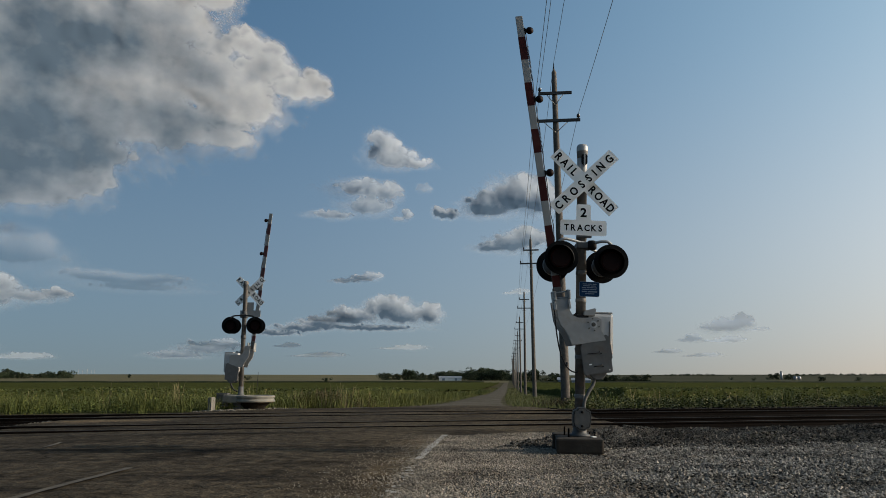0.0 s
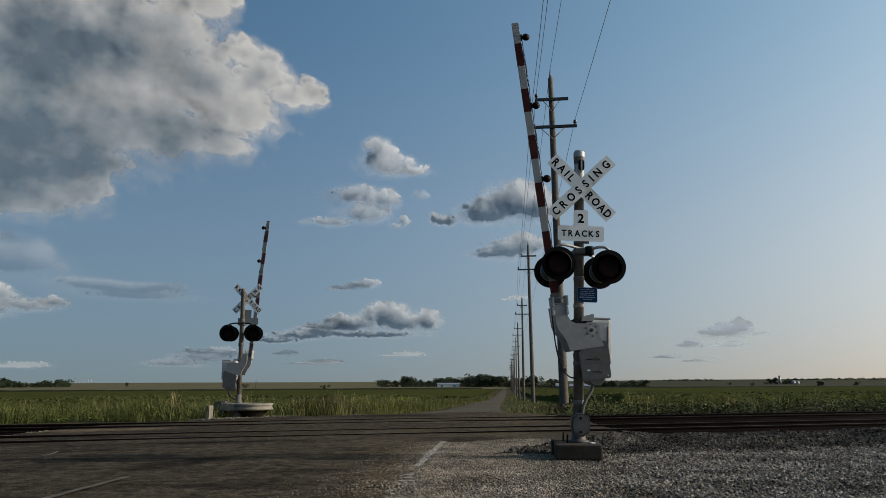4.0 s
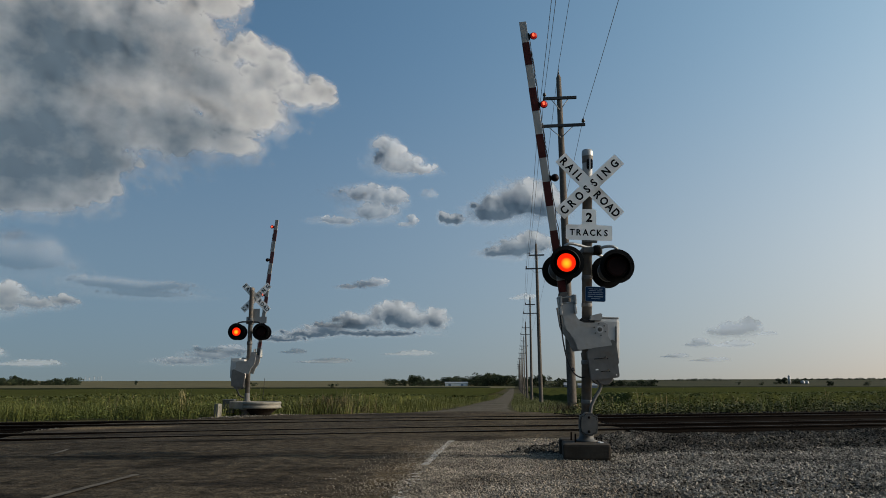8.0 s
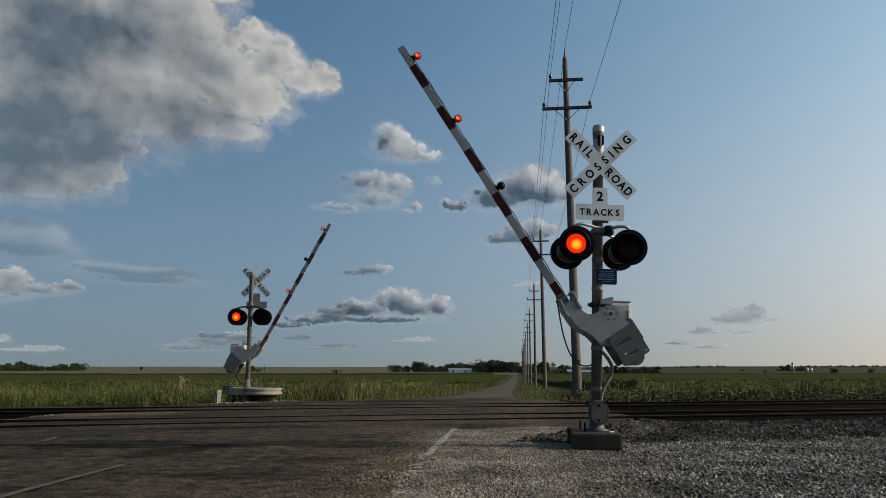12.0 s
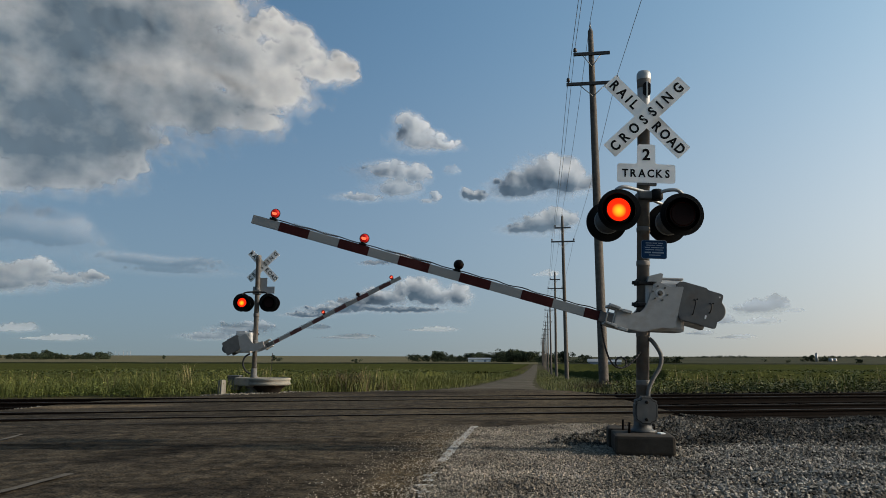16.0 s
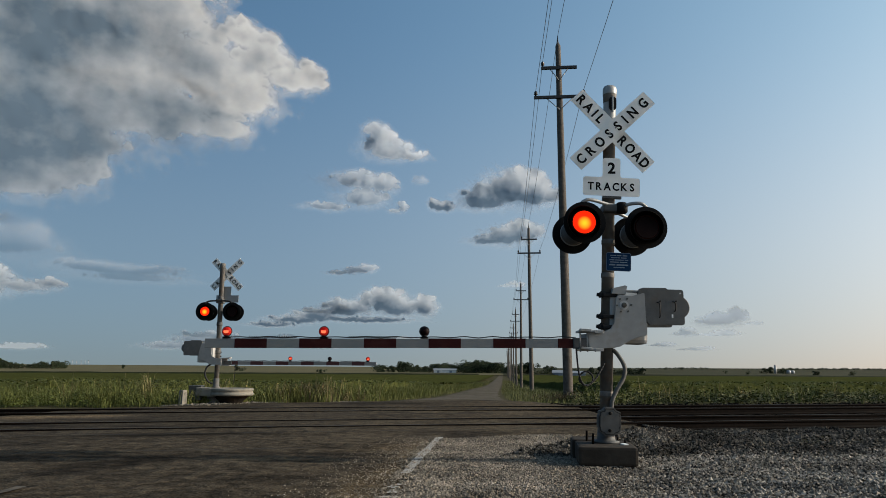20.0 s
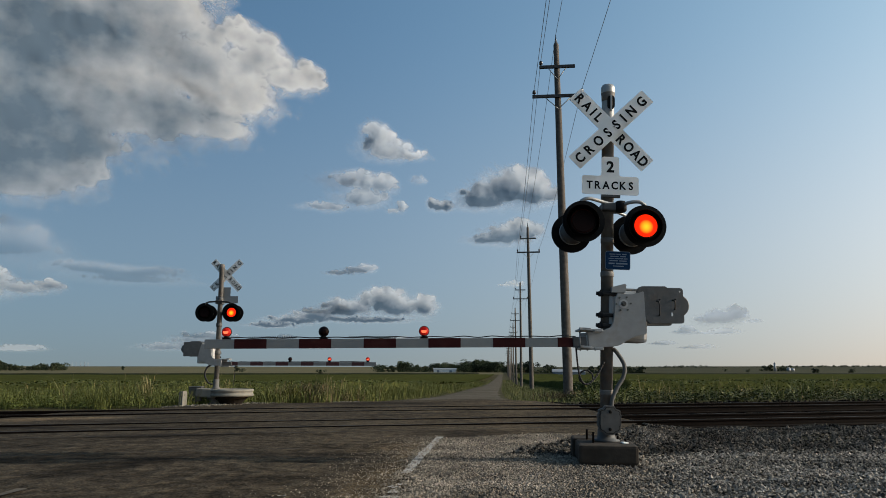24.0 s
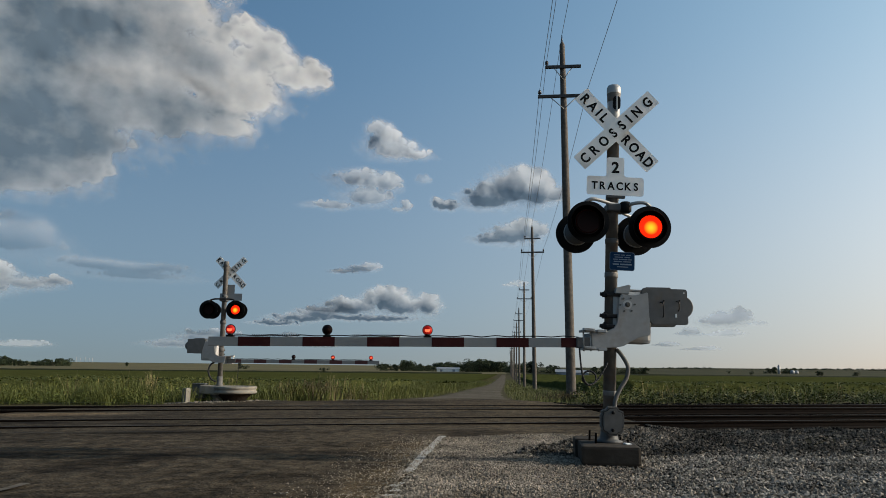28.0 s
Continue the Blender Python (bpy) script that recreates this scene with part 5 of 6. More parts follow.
cloud([(-24.2, 27.9, 2.8, 2.4), (-27.9, 27.9, 1.25, 0.95), (-29.9, 26.7, 1.35, 1.1), (-33.4, 25.8, 2.2, 1.7), (-36.6, 24.1, 3.3, 2.0), (-39.5, 24.4, 2.3, 1.8), (-26.9, 25.4, 4.1, 2.7), (-31.2, 23.4, 6.0, 3.5), (-37.1, 20.9, 8.0, 4.0),
       (-42.7, 20.4, 6.9, 5.5), (-21.2, 24.4, 1.75, 1.3), (-24.8, 21.8, 4.8, 3.0), (-19.6, 22.8, 2.4, 1.9), (-17.3, 21.5, 2.2, 1.3), (-15.7, 21.8, 1.4, 1.2), (-30.0, 20.6, 7.0, 3.0), (-38.0, 18.5, 9.0, 3.0), (-21.4, 20.1, 3.7, 2.6), (-22.2, 17.5, 2.2, 1.6), (-26.9, 17.9, 5.2, 2.6),
       (-32.8, 17.5, 7.8, 3.1), (-38.8, 16.5, 7.8, 4.0), (-44.1, 15.0, 6.7, 5.5), (-32.4, 13.1, 2.45, 1.5), (-31.2, 13.3, 0.9, 0.8), (-35.9, 12.7, 5.1, 1.8), (-39.1, 12.1, 4.6, 1.7), (-36.5, 14.4, 6.5, 1.7), (-33.0, 15.2, 5.0, 1.5)], 0.1, 3, 0.98, 0.5, "huge grey-bellied cumulus cloud with bright edges",
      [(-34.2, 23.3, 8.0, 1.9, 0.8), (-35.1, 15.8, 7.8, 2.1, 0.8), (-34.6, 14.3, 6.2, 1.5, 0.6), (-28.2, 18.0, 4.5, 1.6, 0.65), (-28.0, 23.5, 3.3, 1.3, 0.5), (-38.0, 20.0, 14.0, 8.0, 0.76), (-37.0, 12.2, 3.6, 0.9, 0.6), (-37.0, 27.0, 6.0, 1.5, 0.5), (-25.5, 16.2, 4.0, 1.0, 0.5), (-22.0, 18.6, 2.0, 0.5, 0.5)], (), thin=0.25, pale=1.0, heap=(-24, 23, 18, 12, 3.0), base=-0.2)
cloud([(-38.2, 28.6, 3.4, 1.0), (-34.0, 28.8, 2.0, 0.7)], 0.1, 7, 0.55, 0.5, "thin grey cloud veil", soft_edge=0.6)
cloud([(-9.9, 17.7, 1.3, 1.25), (-9.2, 16.8, 2.2, 0.95), (-7.4, 16.4, 1.6, 0.5)], 0.05, 11, 0.9, soft_edge=0.6, grey=0.6)
cloud([(-11.7, 14.4, 2.6, 0.8), (-9.6, 14.1, 1.3, 0.8), (-11.1, 13.0, 2.1, 0.9), (-14.0, 12.3, 2.0, 0.4)], 0.05, 17, 0.75, label="thin double cumulus cloud", soft_edge=0.55, grey=0.75)
cloud([(-8.0, 12.4, 0.41, 0.5), (-8.6, 12.1, 0.5, 0.25)], 0.03, 23, 0.75, label="tiny white cloud puff", grey=0.4)
cloud([(0.7, 13.8, 2.6, 1.8), (2.6, 13.2, 1.6, 1.4), (-1.5, 13.0, 2.2, 1.1), (-4.7, 12.5, 1.0, 0.5), (-5.5, 12.8, 0.5, 0.3)], 0.05, 29, 0.95, label="grey cumulus cloud with a bright top", grey=1.3, soft_edge=0.85)
cloud([(0.5, 10.2, 2.3, 0.95), (1.9, 10.6, 1.3, 0.9), (-1.2, 9.9, 1.6, 0.5)], 0.05, 31, 0.8, label="flat soft grey cumulus cloud", soft_edge=0.75, grey=1.2)
cloud([(-10.6, 7.6, 0.8, 0.4), (-11.6, 7.4, 1.0, 0.35), (-12.9, 7.2, 1.0, 0.2)], 0.03, 37, 0.8, label="small flat white cloud", grey=0.6)
cloud([(-9.1, 5.0, 2.0, 1.1), (-8.2, 4.5, 2.0, 0.9), (-6.2, 4.6, 1.2, 0.9), (-12.1, 4.4, 2.2, 0.8), (-14.5, 3.9, 1.8, 0.6), (-16.1, 3.5, 2.4, 0.4), (-17.8, 3.1, 2.0, 0.25), (-11.1, 3.6, 4.5, 0.3)], 0.035, 41, 0.95, 1.0, label="long low bank of white cumulus with a grey base", grey=1.15)
cloud([(-36.6, 5.9, 1.35, 0.7), (-37.8, 5.4, 3.0, 0.9), (-38.8, 4.8, 3.0, 0.8), (-33.0, 5.5, 1.0, 0.4), (-34.9, 5.2, 2.0, 0.4), (-43.0, 5.0, 3.0, 0.9)], 0.05, 43, 0.85, label="low grey cloud bank with a white crest", grey=0.85)
cloud([(-37.4, 8.3, 4.3, 1.7), (-35.1, 7.9, 3.0, 0.9), (-41.0, 8.7, 3.5, 1.5)], 0.08, 47, 0.32, 0.3, label="thin grey cloud veil", soft_edge=0.4, grey=1.1)
cloud([(-28.4, 6.7, 4.0, 0.55), (-26.2, 6.9, 2.0, 0.4), (-30.8, 6.9, 2.5, 0.5), (-27.8, 6.2, 4.0, 0.4)], 0.05, 53, 0.34, 0.4, label="thin grey cloud streak", soft_edge=0.45, grey=1.1)
cloud([(15.5, 3.5, 1.1, 0.5), (16.3, 3.6, 1.3, 0.6), (17.2, 3.8, 0.75, 0.6)], 0.03, 59, 0.85, 0.35, label="small blue-grey cloud low in the haze", grey=0.25, thin=0.7, pale=2.05)
for k, (A, E, rx, ry) in enumerate(((13.8, 2.7, 0.7, 0.35), (16.3, 2.6, 1.2, 0.3), (12.2, 1.8, 0.8, 0.2), (14.7, 1.5, 1.1, 0.2), (18.4, 3.3, 0.6, 0.16), (-7.6, 2.1, 1.5, 0.24), (-16.8, 2.2, 0.75, 0.24), (1.0, 6.4, 0.8, 0.3), (-14.1, 1.5, 1.6, 0.24), (-34.5, 1.2, 1.7, 0.29), (-37.5, 1.8, 1.4, 0.4))):
    cloud([(A, E, rx, ry), (A - 0.9 * rx, E - 0.3 * ry, rx * 0.8, ry * 0.4)], 0.03, 61 + 3 * k, 0.6, 0.35, label="small faint cloud low over the horizon", grey=0.0, thin=0.6, soft_edge=0.8, pale=2.05)
cloud([(-22.9, 1.9, 2.2, 0.55), (-21.5, 2.2, 1.35, 0.46), (-25.0, 1.4, 2.2, 0.32)], 0.04, 97, 0.7, 0.8, label="hazy cloud heap over the horizon", grey=0.7)
cloud([(-14.9, 30.1, 0.8, 0.6)], 0.05, 101, 0.3, label="faint thin white cloud wisp", grey=0.2)
cloud([(-20.0, 29.8, 0.8, 0.6)], 0.05, 103, 0.3, label="faint thin white cloud wisp", grey=0.2)
cloud([(-6.6, 14.5, 0.65, 0.4)], 0.05, 107, 0.35, label="faint thin white cloud wisp", grey=0.2)


# ---- fields, grass and trees ----
M["bean"] = mat("bean_leaf", (0.040, 0.050, 0.012), (0.085, 0.096, 0.027), 1.2, 0.7, 0, 0.0, 0.5, island=0.3)
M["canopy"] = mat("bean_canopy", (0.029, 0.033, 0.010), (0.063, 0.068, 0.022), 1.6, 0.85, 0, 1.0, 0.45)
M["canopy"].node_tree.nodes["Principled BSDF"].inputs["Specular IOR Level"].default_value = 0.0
M["grass"] = mat("tall_grass", (0.052, 0.068, 0.016), (0.115, 0.122, 0.038), 2.2, 0.7, 0, 0.0, 0.6, island=0.3)
M["weed"] = mat("weed_leaf", (0.042, 0.058, 0.013), (0.10, 0.115, 0.029), 2.0, 0.65, 0, 0.0, 0.6, island=0.5)
# weed colour darkened to stand for the shaded side facing the camera
M["shaded_weed"] = mat("shaded_weed_leaf", (0.036, 0.041, 0.012), (0.070, 0.076, 0.023), 1.6, 0.65, 0, 0.0, 0.6, island=0.55)
M["verge_grass"] = mat("short_verge_grass", (0.062, 0.074, 0.024), (0.130, 0.130, 0.050), 1.4, 0.8, 0, 0.0, 0.6, island=0.3)
M["straw"] = mat("dry_seed_heads", (0.15, 0.125, 0.06), (0.23, 0.195, 0.10), 1.0, 0.8, 0, 0.0, 0.6, island=0.35)
M["dry"] = mat("dry_brown_weeds", (0.06, 0.048, 0.026), (0.11, 0.088, 0.05), 1.0, 0.8, 0, 0.0, 0.6, island=0.4)
# distance haze put into the leaf colour as a slightly lighter tone
M["crown"] = mat("tree_leaves", (0.021, 0.032, 0.018), (0.050, 0.065, 0.033), 0.3, 0.8, 0, 0.0, 0.5, island=0.45)
M["rubble"] = mat("pale_rubble", (0.085, 0.078, 0.064), (0.19, 0.175, 0.145), 9, 0.9, 0, 0.2, island=0.45)
for key in ("bean", "grass", "weed", "shaded_weed", "verge_grass", "crown"):
    M[key].node_tree.nodes["Principled BSDF"].inputs["Specular IOR Level"].default_value = 0.12
M["bark"] = mat("bark", (0.05, 0.042, 0.035), (0.1, 0.085, 0.07), 4, 0.9)


def soft(x, y, s):
    return soft_noise(np.asarray(x) * s, np.asarray(y) * s, 5)


def leaf_quads(name, pts, size, material, flat=0.6):
    """Loose leaves: one folded quad each, tilted at random."""
    n = len(pts)
    yaw, pitch = rng.uniform(0, 2 * np.pi, n), rng.normal(0, flat, n)
    u = np.stack((np.cos(yaw), np.sin(yaw), np.zeros(n)), 1)
    v = np.stack((-np.sin(yaw) * np.cos(pitch), np.cos(yaw) * np.cos(pitch), np.sin(pitch)), 1)
    s = (size * rng.uniform(0.6, 1.3, n))[:, None]
    verts = np.stack((pts - u * s * 0.5, pts - v * s * 0.34, pts + u * s * 0.5, pts + v * s * 0.34), 1).reshape(-1, 3)
    return from_arrays(name, verts, np.arange(4 * n).reshape(-1, 4), material)


def blades(name, xy, low, high, width, material, lean=0.25):
    """Grass blades: two bent quads and a tip each."""
    n = len(xy)
    h = rng.uniform(low, high, n)
    yaw = rng.uniform(0, 2 * np.pi, n)
    way = np.stack((np.cos(yaw), np.sin(yaw)), 1)
    side = np.stack((-way[:, 1], way[:, 0]), 1) * (width * rng.uniform(0.6, 1.4, n))[:, None]
    bend = way * (h * np.abs(rng.normal(0, lean, n)))[:, None]
    z = bed_z(xy[:, 0], xy[:, 1]) - 0.03
    def row(k, w, up):
        c = xy + bend * k * k
        return [np.column_stack((c + s * side * w, z + h * up)) for s in (-1, 1)]
    a, b, c = row(0, 1, 0), row(0.5, 0.8, 0.55), row(1, 0.12, 0.98)
    verts = np.stack((*a, *b, *c), 1).reshape(-1, 3)
    k = np.arange(n)[:, None] * 6
    faces = np.concatenate((k + np.array((0, 1, 3, 2)), k + np.array((2, 3, 5, 4))))
    return from_arrays(name, verts, faces, material)


def scatter(n, x0, x1, q0, q1, keep=None, clump=0.0):
    """Points between two distances from the track, patchy if clump is set."""
    x, q = rng.uniform(x0, x1, n), rng.uniform(q0, q1, n)
    y = (q - TN[0] * x) / TN[1]
    ok = ~on_road(x, y, 0.25)
    if clump:
        ok &= soft(x, y, 0.55) + 0.35 * soft(x, y, 1.9) > clump * rng.uniform(0.6, 1.3, n)
    if keep is not None:
        ok &= keep(x, y)
    return np.column_stack((x[ok], y[ok]))


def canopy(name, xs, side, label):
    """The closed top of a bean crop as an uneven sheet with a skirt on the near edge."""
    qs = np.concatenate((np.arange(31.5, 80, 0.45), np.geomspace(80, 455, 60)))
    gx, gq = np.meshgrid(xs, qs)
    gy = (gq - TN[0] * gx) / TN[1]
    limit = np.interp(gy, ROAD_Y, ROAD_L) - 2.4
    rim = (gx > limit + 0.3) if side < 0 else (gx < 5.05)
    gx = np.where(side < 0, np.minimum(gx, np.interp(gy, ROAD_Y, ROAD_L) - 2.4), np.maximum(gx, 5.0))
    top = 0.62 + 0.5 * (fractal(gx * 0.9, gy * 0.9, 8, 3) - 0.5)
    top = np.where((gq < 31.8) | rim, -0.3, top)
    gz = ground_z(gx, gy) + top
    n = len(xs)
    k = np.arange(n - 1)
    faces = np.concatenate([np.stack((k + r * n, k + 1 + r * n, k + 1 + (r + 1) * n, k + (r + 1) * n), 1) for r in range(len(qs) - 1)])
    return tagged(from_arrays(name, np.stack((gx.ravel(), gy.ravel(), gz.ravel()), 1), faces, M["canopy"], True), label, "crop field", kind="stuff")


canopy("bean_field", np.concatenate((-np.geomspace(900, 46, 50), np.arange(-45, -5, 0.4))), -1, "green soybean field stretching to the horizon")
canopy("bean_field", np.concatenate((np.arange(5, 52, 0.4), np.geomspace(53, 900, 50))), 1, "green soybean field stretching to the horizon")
for side, x0, x1 in ((-1, -52, -6), (1, 5, 56)):
    near = scatter(70000, x0, x1, 31.2, 58)
    far = scatter(22000, x0 * 1.5, x1 * 1.5, 57, 100)
    more = scatter(26000, x0 * 2.6, x1 * 2.6, 98, 230)
    pts = np.concatenate((near, far, more))
    if side < 0:
        pts = pts[pts[:, 0] < np.interp(pts[:, 1], ROAD_Y, ROAD_L) - 2.2]
    z = ground_z(pts[:, 0], pts[:, 1]) + rng.uniform(0.35, 0.76, len(pts)) + 0.25 * (soft(pts[:, 0], pts[:, 1], 0.5) - 0.5)
    tagged(leaf_quads("bean_leaves", np.column_stack((pts, z)), 0.11, M["bean"]), "broad green soybean leaves", "crop", kind="stuff")


def ripe_field(xs, material, label):
    """The fields beyond the beans, to the horizon."""
    qs = np.geomspace(470, 4600, 40)
    gx, gq = np.meshgrid(xs, qs)
    gy = (gq - TN[0] * gx) / TN[1]
    gz = ground_z(gx, gy) + 0.35 + 2.2 * np.clip((gq - 900) / 1500, 0, 1) * (fractal(gx * 0.0016, gy * 0.0016, 12, 2) - 0.35)
    n, k = len(xs), np.arange(len(xs) - 1)
    faces = np.concatenate([np.stack((k + r * n, k + 1 + r * n, k + 1 + (r + 1) * n, k + (r + 1) * n), 1) for r in range(len(qs) - 1)])
    return tagged(from_arrays("ripe_field", np.stack((gx.ravel(), gy.ravel(), gz.ravel()), 1), faces, material, True), label, "crop field", kind="stuff")


ripe_field(np.concatenate((-np.geomspace(4500, 60, 30), (-20, 0))), M["stubble"], "pale ripe grain fields below the horizon")
ripe_field(np.concatenate(((0, 20), np.geomspace(60, 4500, 30))), M["fallow"], "olive-green grassy fields below the horizon")


def tufts(name, centres, per, radius, low, high, width, material, lean, label, category, rise=None):
    """Clumps of grass: arching blades that spread from each clump's middle."""
    n = len(centres) * per
    tall = np.repeat(rng.uniform(low, high, len(centres)) * (1 if rise is None else rise(centres)), per) * rng.uniform(0.55, 1.1, n)
    off = rng.normal(0, radius, (n, 2))
    xy = np.repeat(centres, per, 0) + off
    yaw = np.arctan2(off[:, 1], off[:, 0]) + rng.normal(0, 0.9, n)
    way = np.stack((np.cos(yaw), np.sin(yaw)), 1)
    turn = yaw + np.pi / 2 + rng.normal(0, 0.5, n)
    side = np.stack((np.cos(turn), np.sin(turn)), 1) * (width * rng.uniform(0.6, 1.5, n))[:, None]
    reach = way * (tall * np.abs(rng.normal(lean, lean * 0.5, n)))[:, None]
    z = bed_z(xy[:, 0], xy[:, 1]) - 0.03
    rows = []
    for k, w, up in ((0, 1, 0), (0.3, 0.95, 0.5), (0.68, 0.7, 0.88), (1.1, 0.1, 0.96)):
        c = xy + reach * k ** 1.4
        rows += [np.column_stack((c - side * w, z + tall * up)), np.column_stack((c + side * w, z + tall * up))]
    verts = np.stack(rows, 1).reshape(-1, 3)
    k = np.arange(n)[:, None] * 8
    faces = np.concatenate([k + np.array((a, a + 1, a + 3, a + 2)) for a in (0, 2, 4)])
    return tagged(from_arrays(name, verts, faces, material), label, category, kind="stuff")


def bushes(name, centres, per, wide, high, leaf, material, label, category="weeds", rise=None):
    """Leafy clumps: leaves crowded toward the outside of low uneven mounds."""
    n = len(centres) * per
    big = rng.uniform(0.6, 1.25, len(centres)) * (1 if rise is None else rise(centres))
    s = np.repeat(big, per)[:, None]
    d = rng.normal(0, 1, (n, 3))
    d = d / np.linalg.norm(d, axis=1)[:, None] * rng.uniform(0.55, 1.05, n)[:, None]
    d[:, 2] = np.abs(d[:, 2]) * rng.uniform(0.3, 1.15, n)
    xy = np.repeat(centres, per, 0) + d[:, :2] * wide * s
    z = bed_z(xy[:, 0], xy[:, 1]) + d[:, 2] * high * s[:, 0] + 0.02
    return tagged(leaf_quads(name, np.column_stack((xy, z)), leaf, material, 0.8), label, category, kind="stuff")


def swell(c):
    return 0.55 + 0.8 * soft(c[:, 0], c[:, 1], 0.5)


# tall grass and weeds along the far side of the tracks
bushes("weed_leaves", scatter(2600, -46, -5, 22.7, 32, clump=0.15), 30, 0.30, 0.50, 0.075, M["weed"], "leafy green weeds in the long grass", rise=swell)
tufts("tall_grass", scatter(2300, -46, -5, 22.6, 32, clump=0.2), 30, 0.17, 0.35, 0.8, 0.0048, M["grass"], 0.5, "tall yellow-green grass along the track", "grass", swell)
tufts("seed_stalk", scatter(170, -46, -5, 23.2, 31, clump=0.5), 8, 0.12, 0.75, 1.15, 0.006, M["straw"], 0.22, "dry straw-coloured seed stalks in the grass", "grass")
bushes("weed_leaves", scatter(4200, 2.5, 58, 22.4, 32, clump=0.2), 30, 0.34, 0.46, 0.085, M["shaded_weed"], "dense green leafy weeds along the track, darkened as if shaded", rise=swell)
tufts("tall_grass", scatter(600, 2.5, 58, 22.2, 32, clump=0.45), 16, 0.14, 0.3, 0.7, 0.007, M["weed"], 0.5, "green grass among the leafy weeds", "weeds", swell)
tufts("seed_stalk", scatter(80, 2.5, 58, 22.8, 32, clump=0.5), 6, 0.12, 0.6, 1.0, 0.007, M["straw"], 0.25, "yellowish seed stalks among the weeds", "weeds")


def beside_far_road(x, y):
    return (x > np.interp(y, ROAD_Y, ROAD_L) - 3.4) & (x < 5.6) & (y > 21.5)


def by_field(x, y):
    return (x < np.interp(y, ROAD_Y, ROAD_L) - 1.3) & (x > np.interp(y, ROAD_Y, ROAD_L) - 4.2) & (y > 26)


tufts("tall_grass", scatter(5000, -16, -3, 26, 60, by_field), 22, 0.16, 0.3, 0.75, 0.008, M["grass"], 0.5, "tall grass between the far road and the field", "grass", swell)
bushes("weed_leaves", scatter(2600, -16, -3, 26, 60, by_field), 26, 0.3, 0.45, 0.08, M["weed"], "leafy weeds between the far road and the field", rise=swell)
tufts("tall_grass", scatter(5000, -16, -3, 60, 150, by_field), 10, 0.25, 0.35, 0.75, 0.02, M["grass"], 0.5, "tall grass between the far road and the field", "grass", swell)
tagged(blades("verge_grass", scatter(36000, -11, 6, 22.4, 80, beside_far_road), 0.06, 0.26, 0.009, M["verge_grass"], 0.5), "short grass on the verge of the far road", "grass", kind="stuff")
tagged(blades("verge_grass", scatter(12000, -13, 6, 80, 240, beside_far_road), 0.08, 0.3, 0.03, M["verge_grass"], 0.5), "short grass on the verge of the far road", "grass", kind="stuff")


def foot(n, x, y, sx, sy):
    return np.column_stack((rng.normal(x, sx, n), rng.normal(y, sy, n)))


tufts("dry_weeds", foot(45, 2.4, 30.6, 0.5, 0.45), 20, 0.1, 0.2, 0.5, 0.008, M["dry"], 0.6, "dry brown weeds round the pole foot", "weeds")
tufts("dry_weeds", foot(60, -7.6, 27.8, 1.0, 0.7), 18, 0.12, 0.35, 0.75, 0.006, M["dry"], 0.4, "brownish bushy weeds by the crossing", "weeds")
tufts("dry_weeds", foot(40, -6.5, 24.4, 0.35, 0.45), 22, 0.12, 0.35, 0.8, 0.006, M["dry"], 0.45, "brownish tall weeds beside the far foundation", "weeds")
tufts("tall_grass", foot(50, -6.6, 24.0, 0.6, 0.6), 22, 0.12, 0.3, 0.7, 0.006, M["grass"], 0.5, "yellow-green grass beside the far foundation", "grass")
tufts("tall_grass", foot(50, -8.3, 23.3, 0.8, 0.25), 20, 0.12, 0.2, 0.55, 0.006, M["grass"], 0.5, "yellow-green grass behind the far foundation", "grass")
bushes("dry_weeds", foot(30, -7.2, 27.2, 0.9, 0.5), 40, 0.3, 0.5, 0.05, M["dry"], "brownish leafy weeds by the crossing")


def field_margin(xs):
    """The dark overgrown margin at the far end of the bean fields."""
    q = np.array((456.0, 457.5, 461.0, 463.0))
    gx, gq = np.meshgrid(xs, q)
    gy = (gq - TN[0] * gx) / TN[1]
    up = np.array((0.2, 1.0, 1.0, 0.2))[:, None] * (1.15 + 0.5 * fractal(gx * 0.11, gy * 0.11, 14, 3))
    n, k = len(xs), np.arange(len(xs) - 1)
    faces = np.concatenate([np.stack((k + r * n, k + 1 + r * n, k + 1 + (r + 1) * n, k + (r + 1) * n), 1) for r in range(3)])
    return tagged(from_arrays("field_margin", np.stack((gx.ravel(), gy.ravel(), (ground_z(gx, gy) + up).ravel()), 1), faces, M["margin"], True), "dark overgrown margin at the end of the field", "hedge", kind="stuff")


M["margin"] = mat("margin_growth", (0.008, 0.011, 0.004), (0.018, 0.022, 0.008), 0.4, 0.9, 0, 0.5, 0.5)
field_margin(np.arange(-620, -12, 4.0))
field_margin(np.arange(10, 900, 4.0))


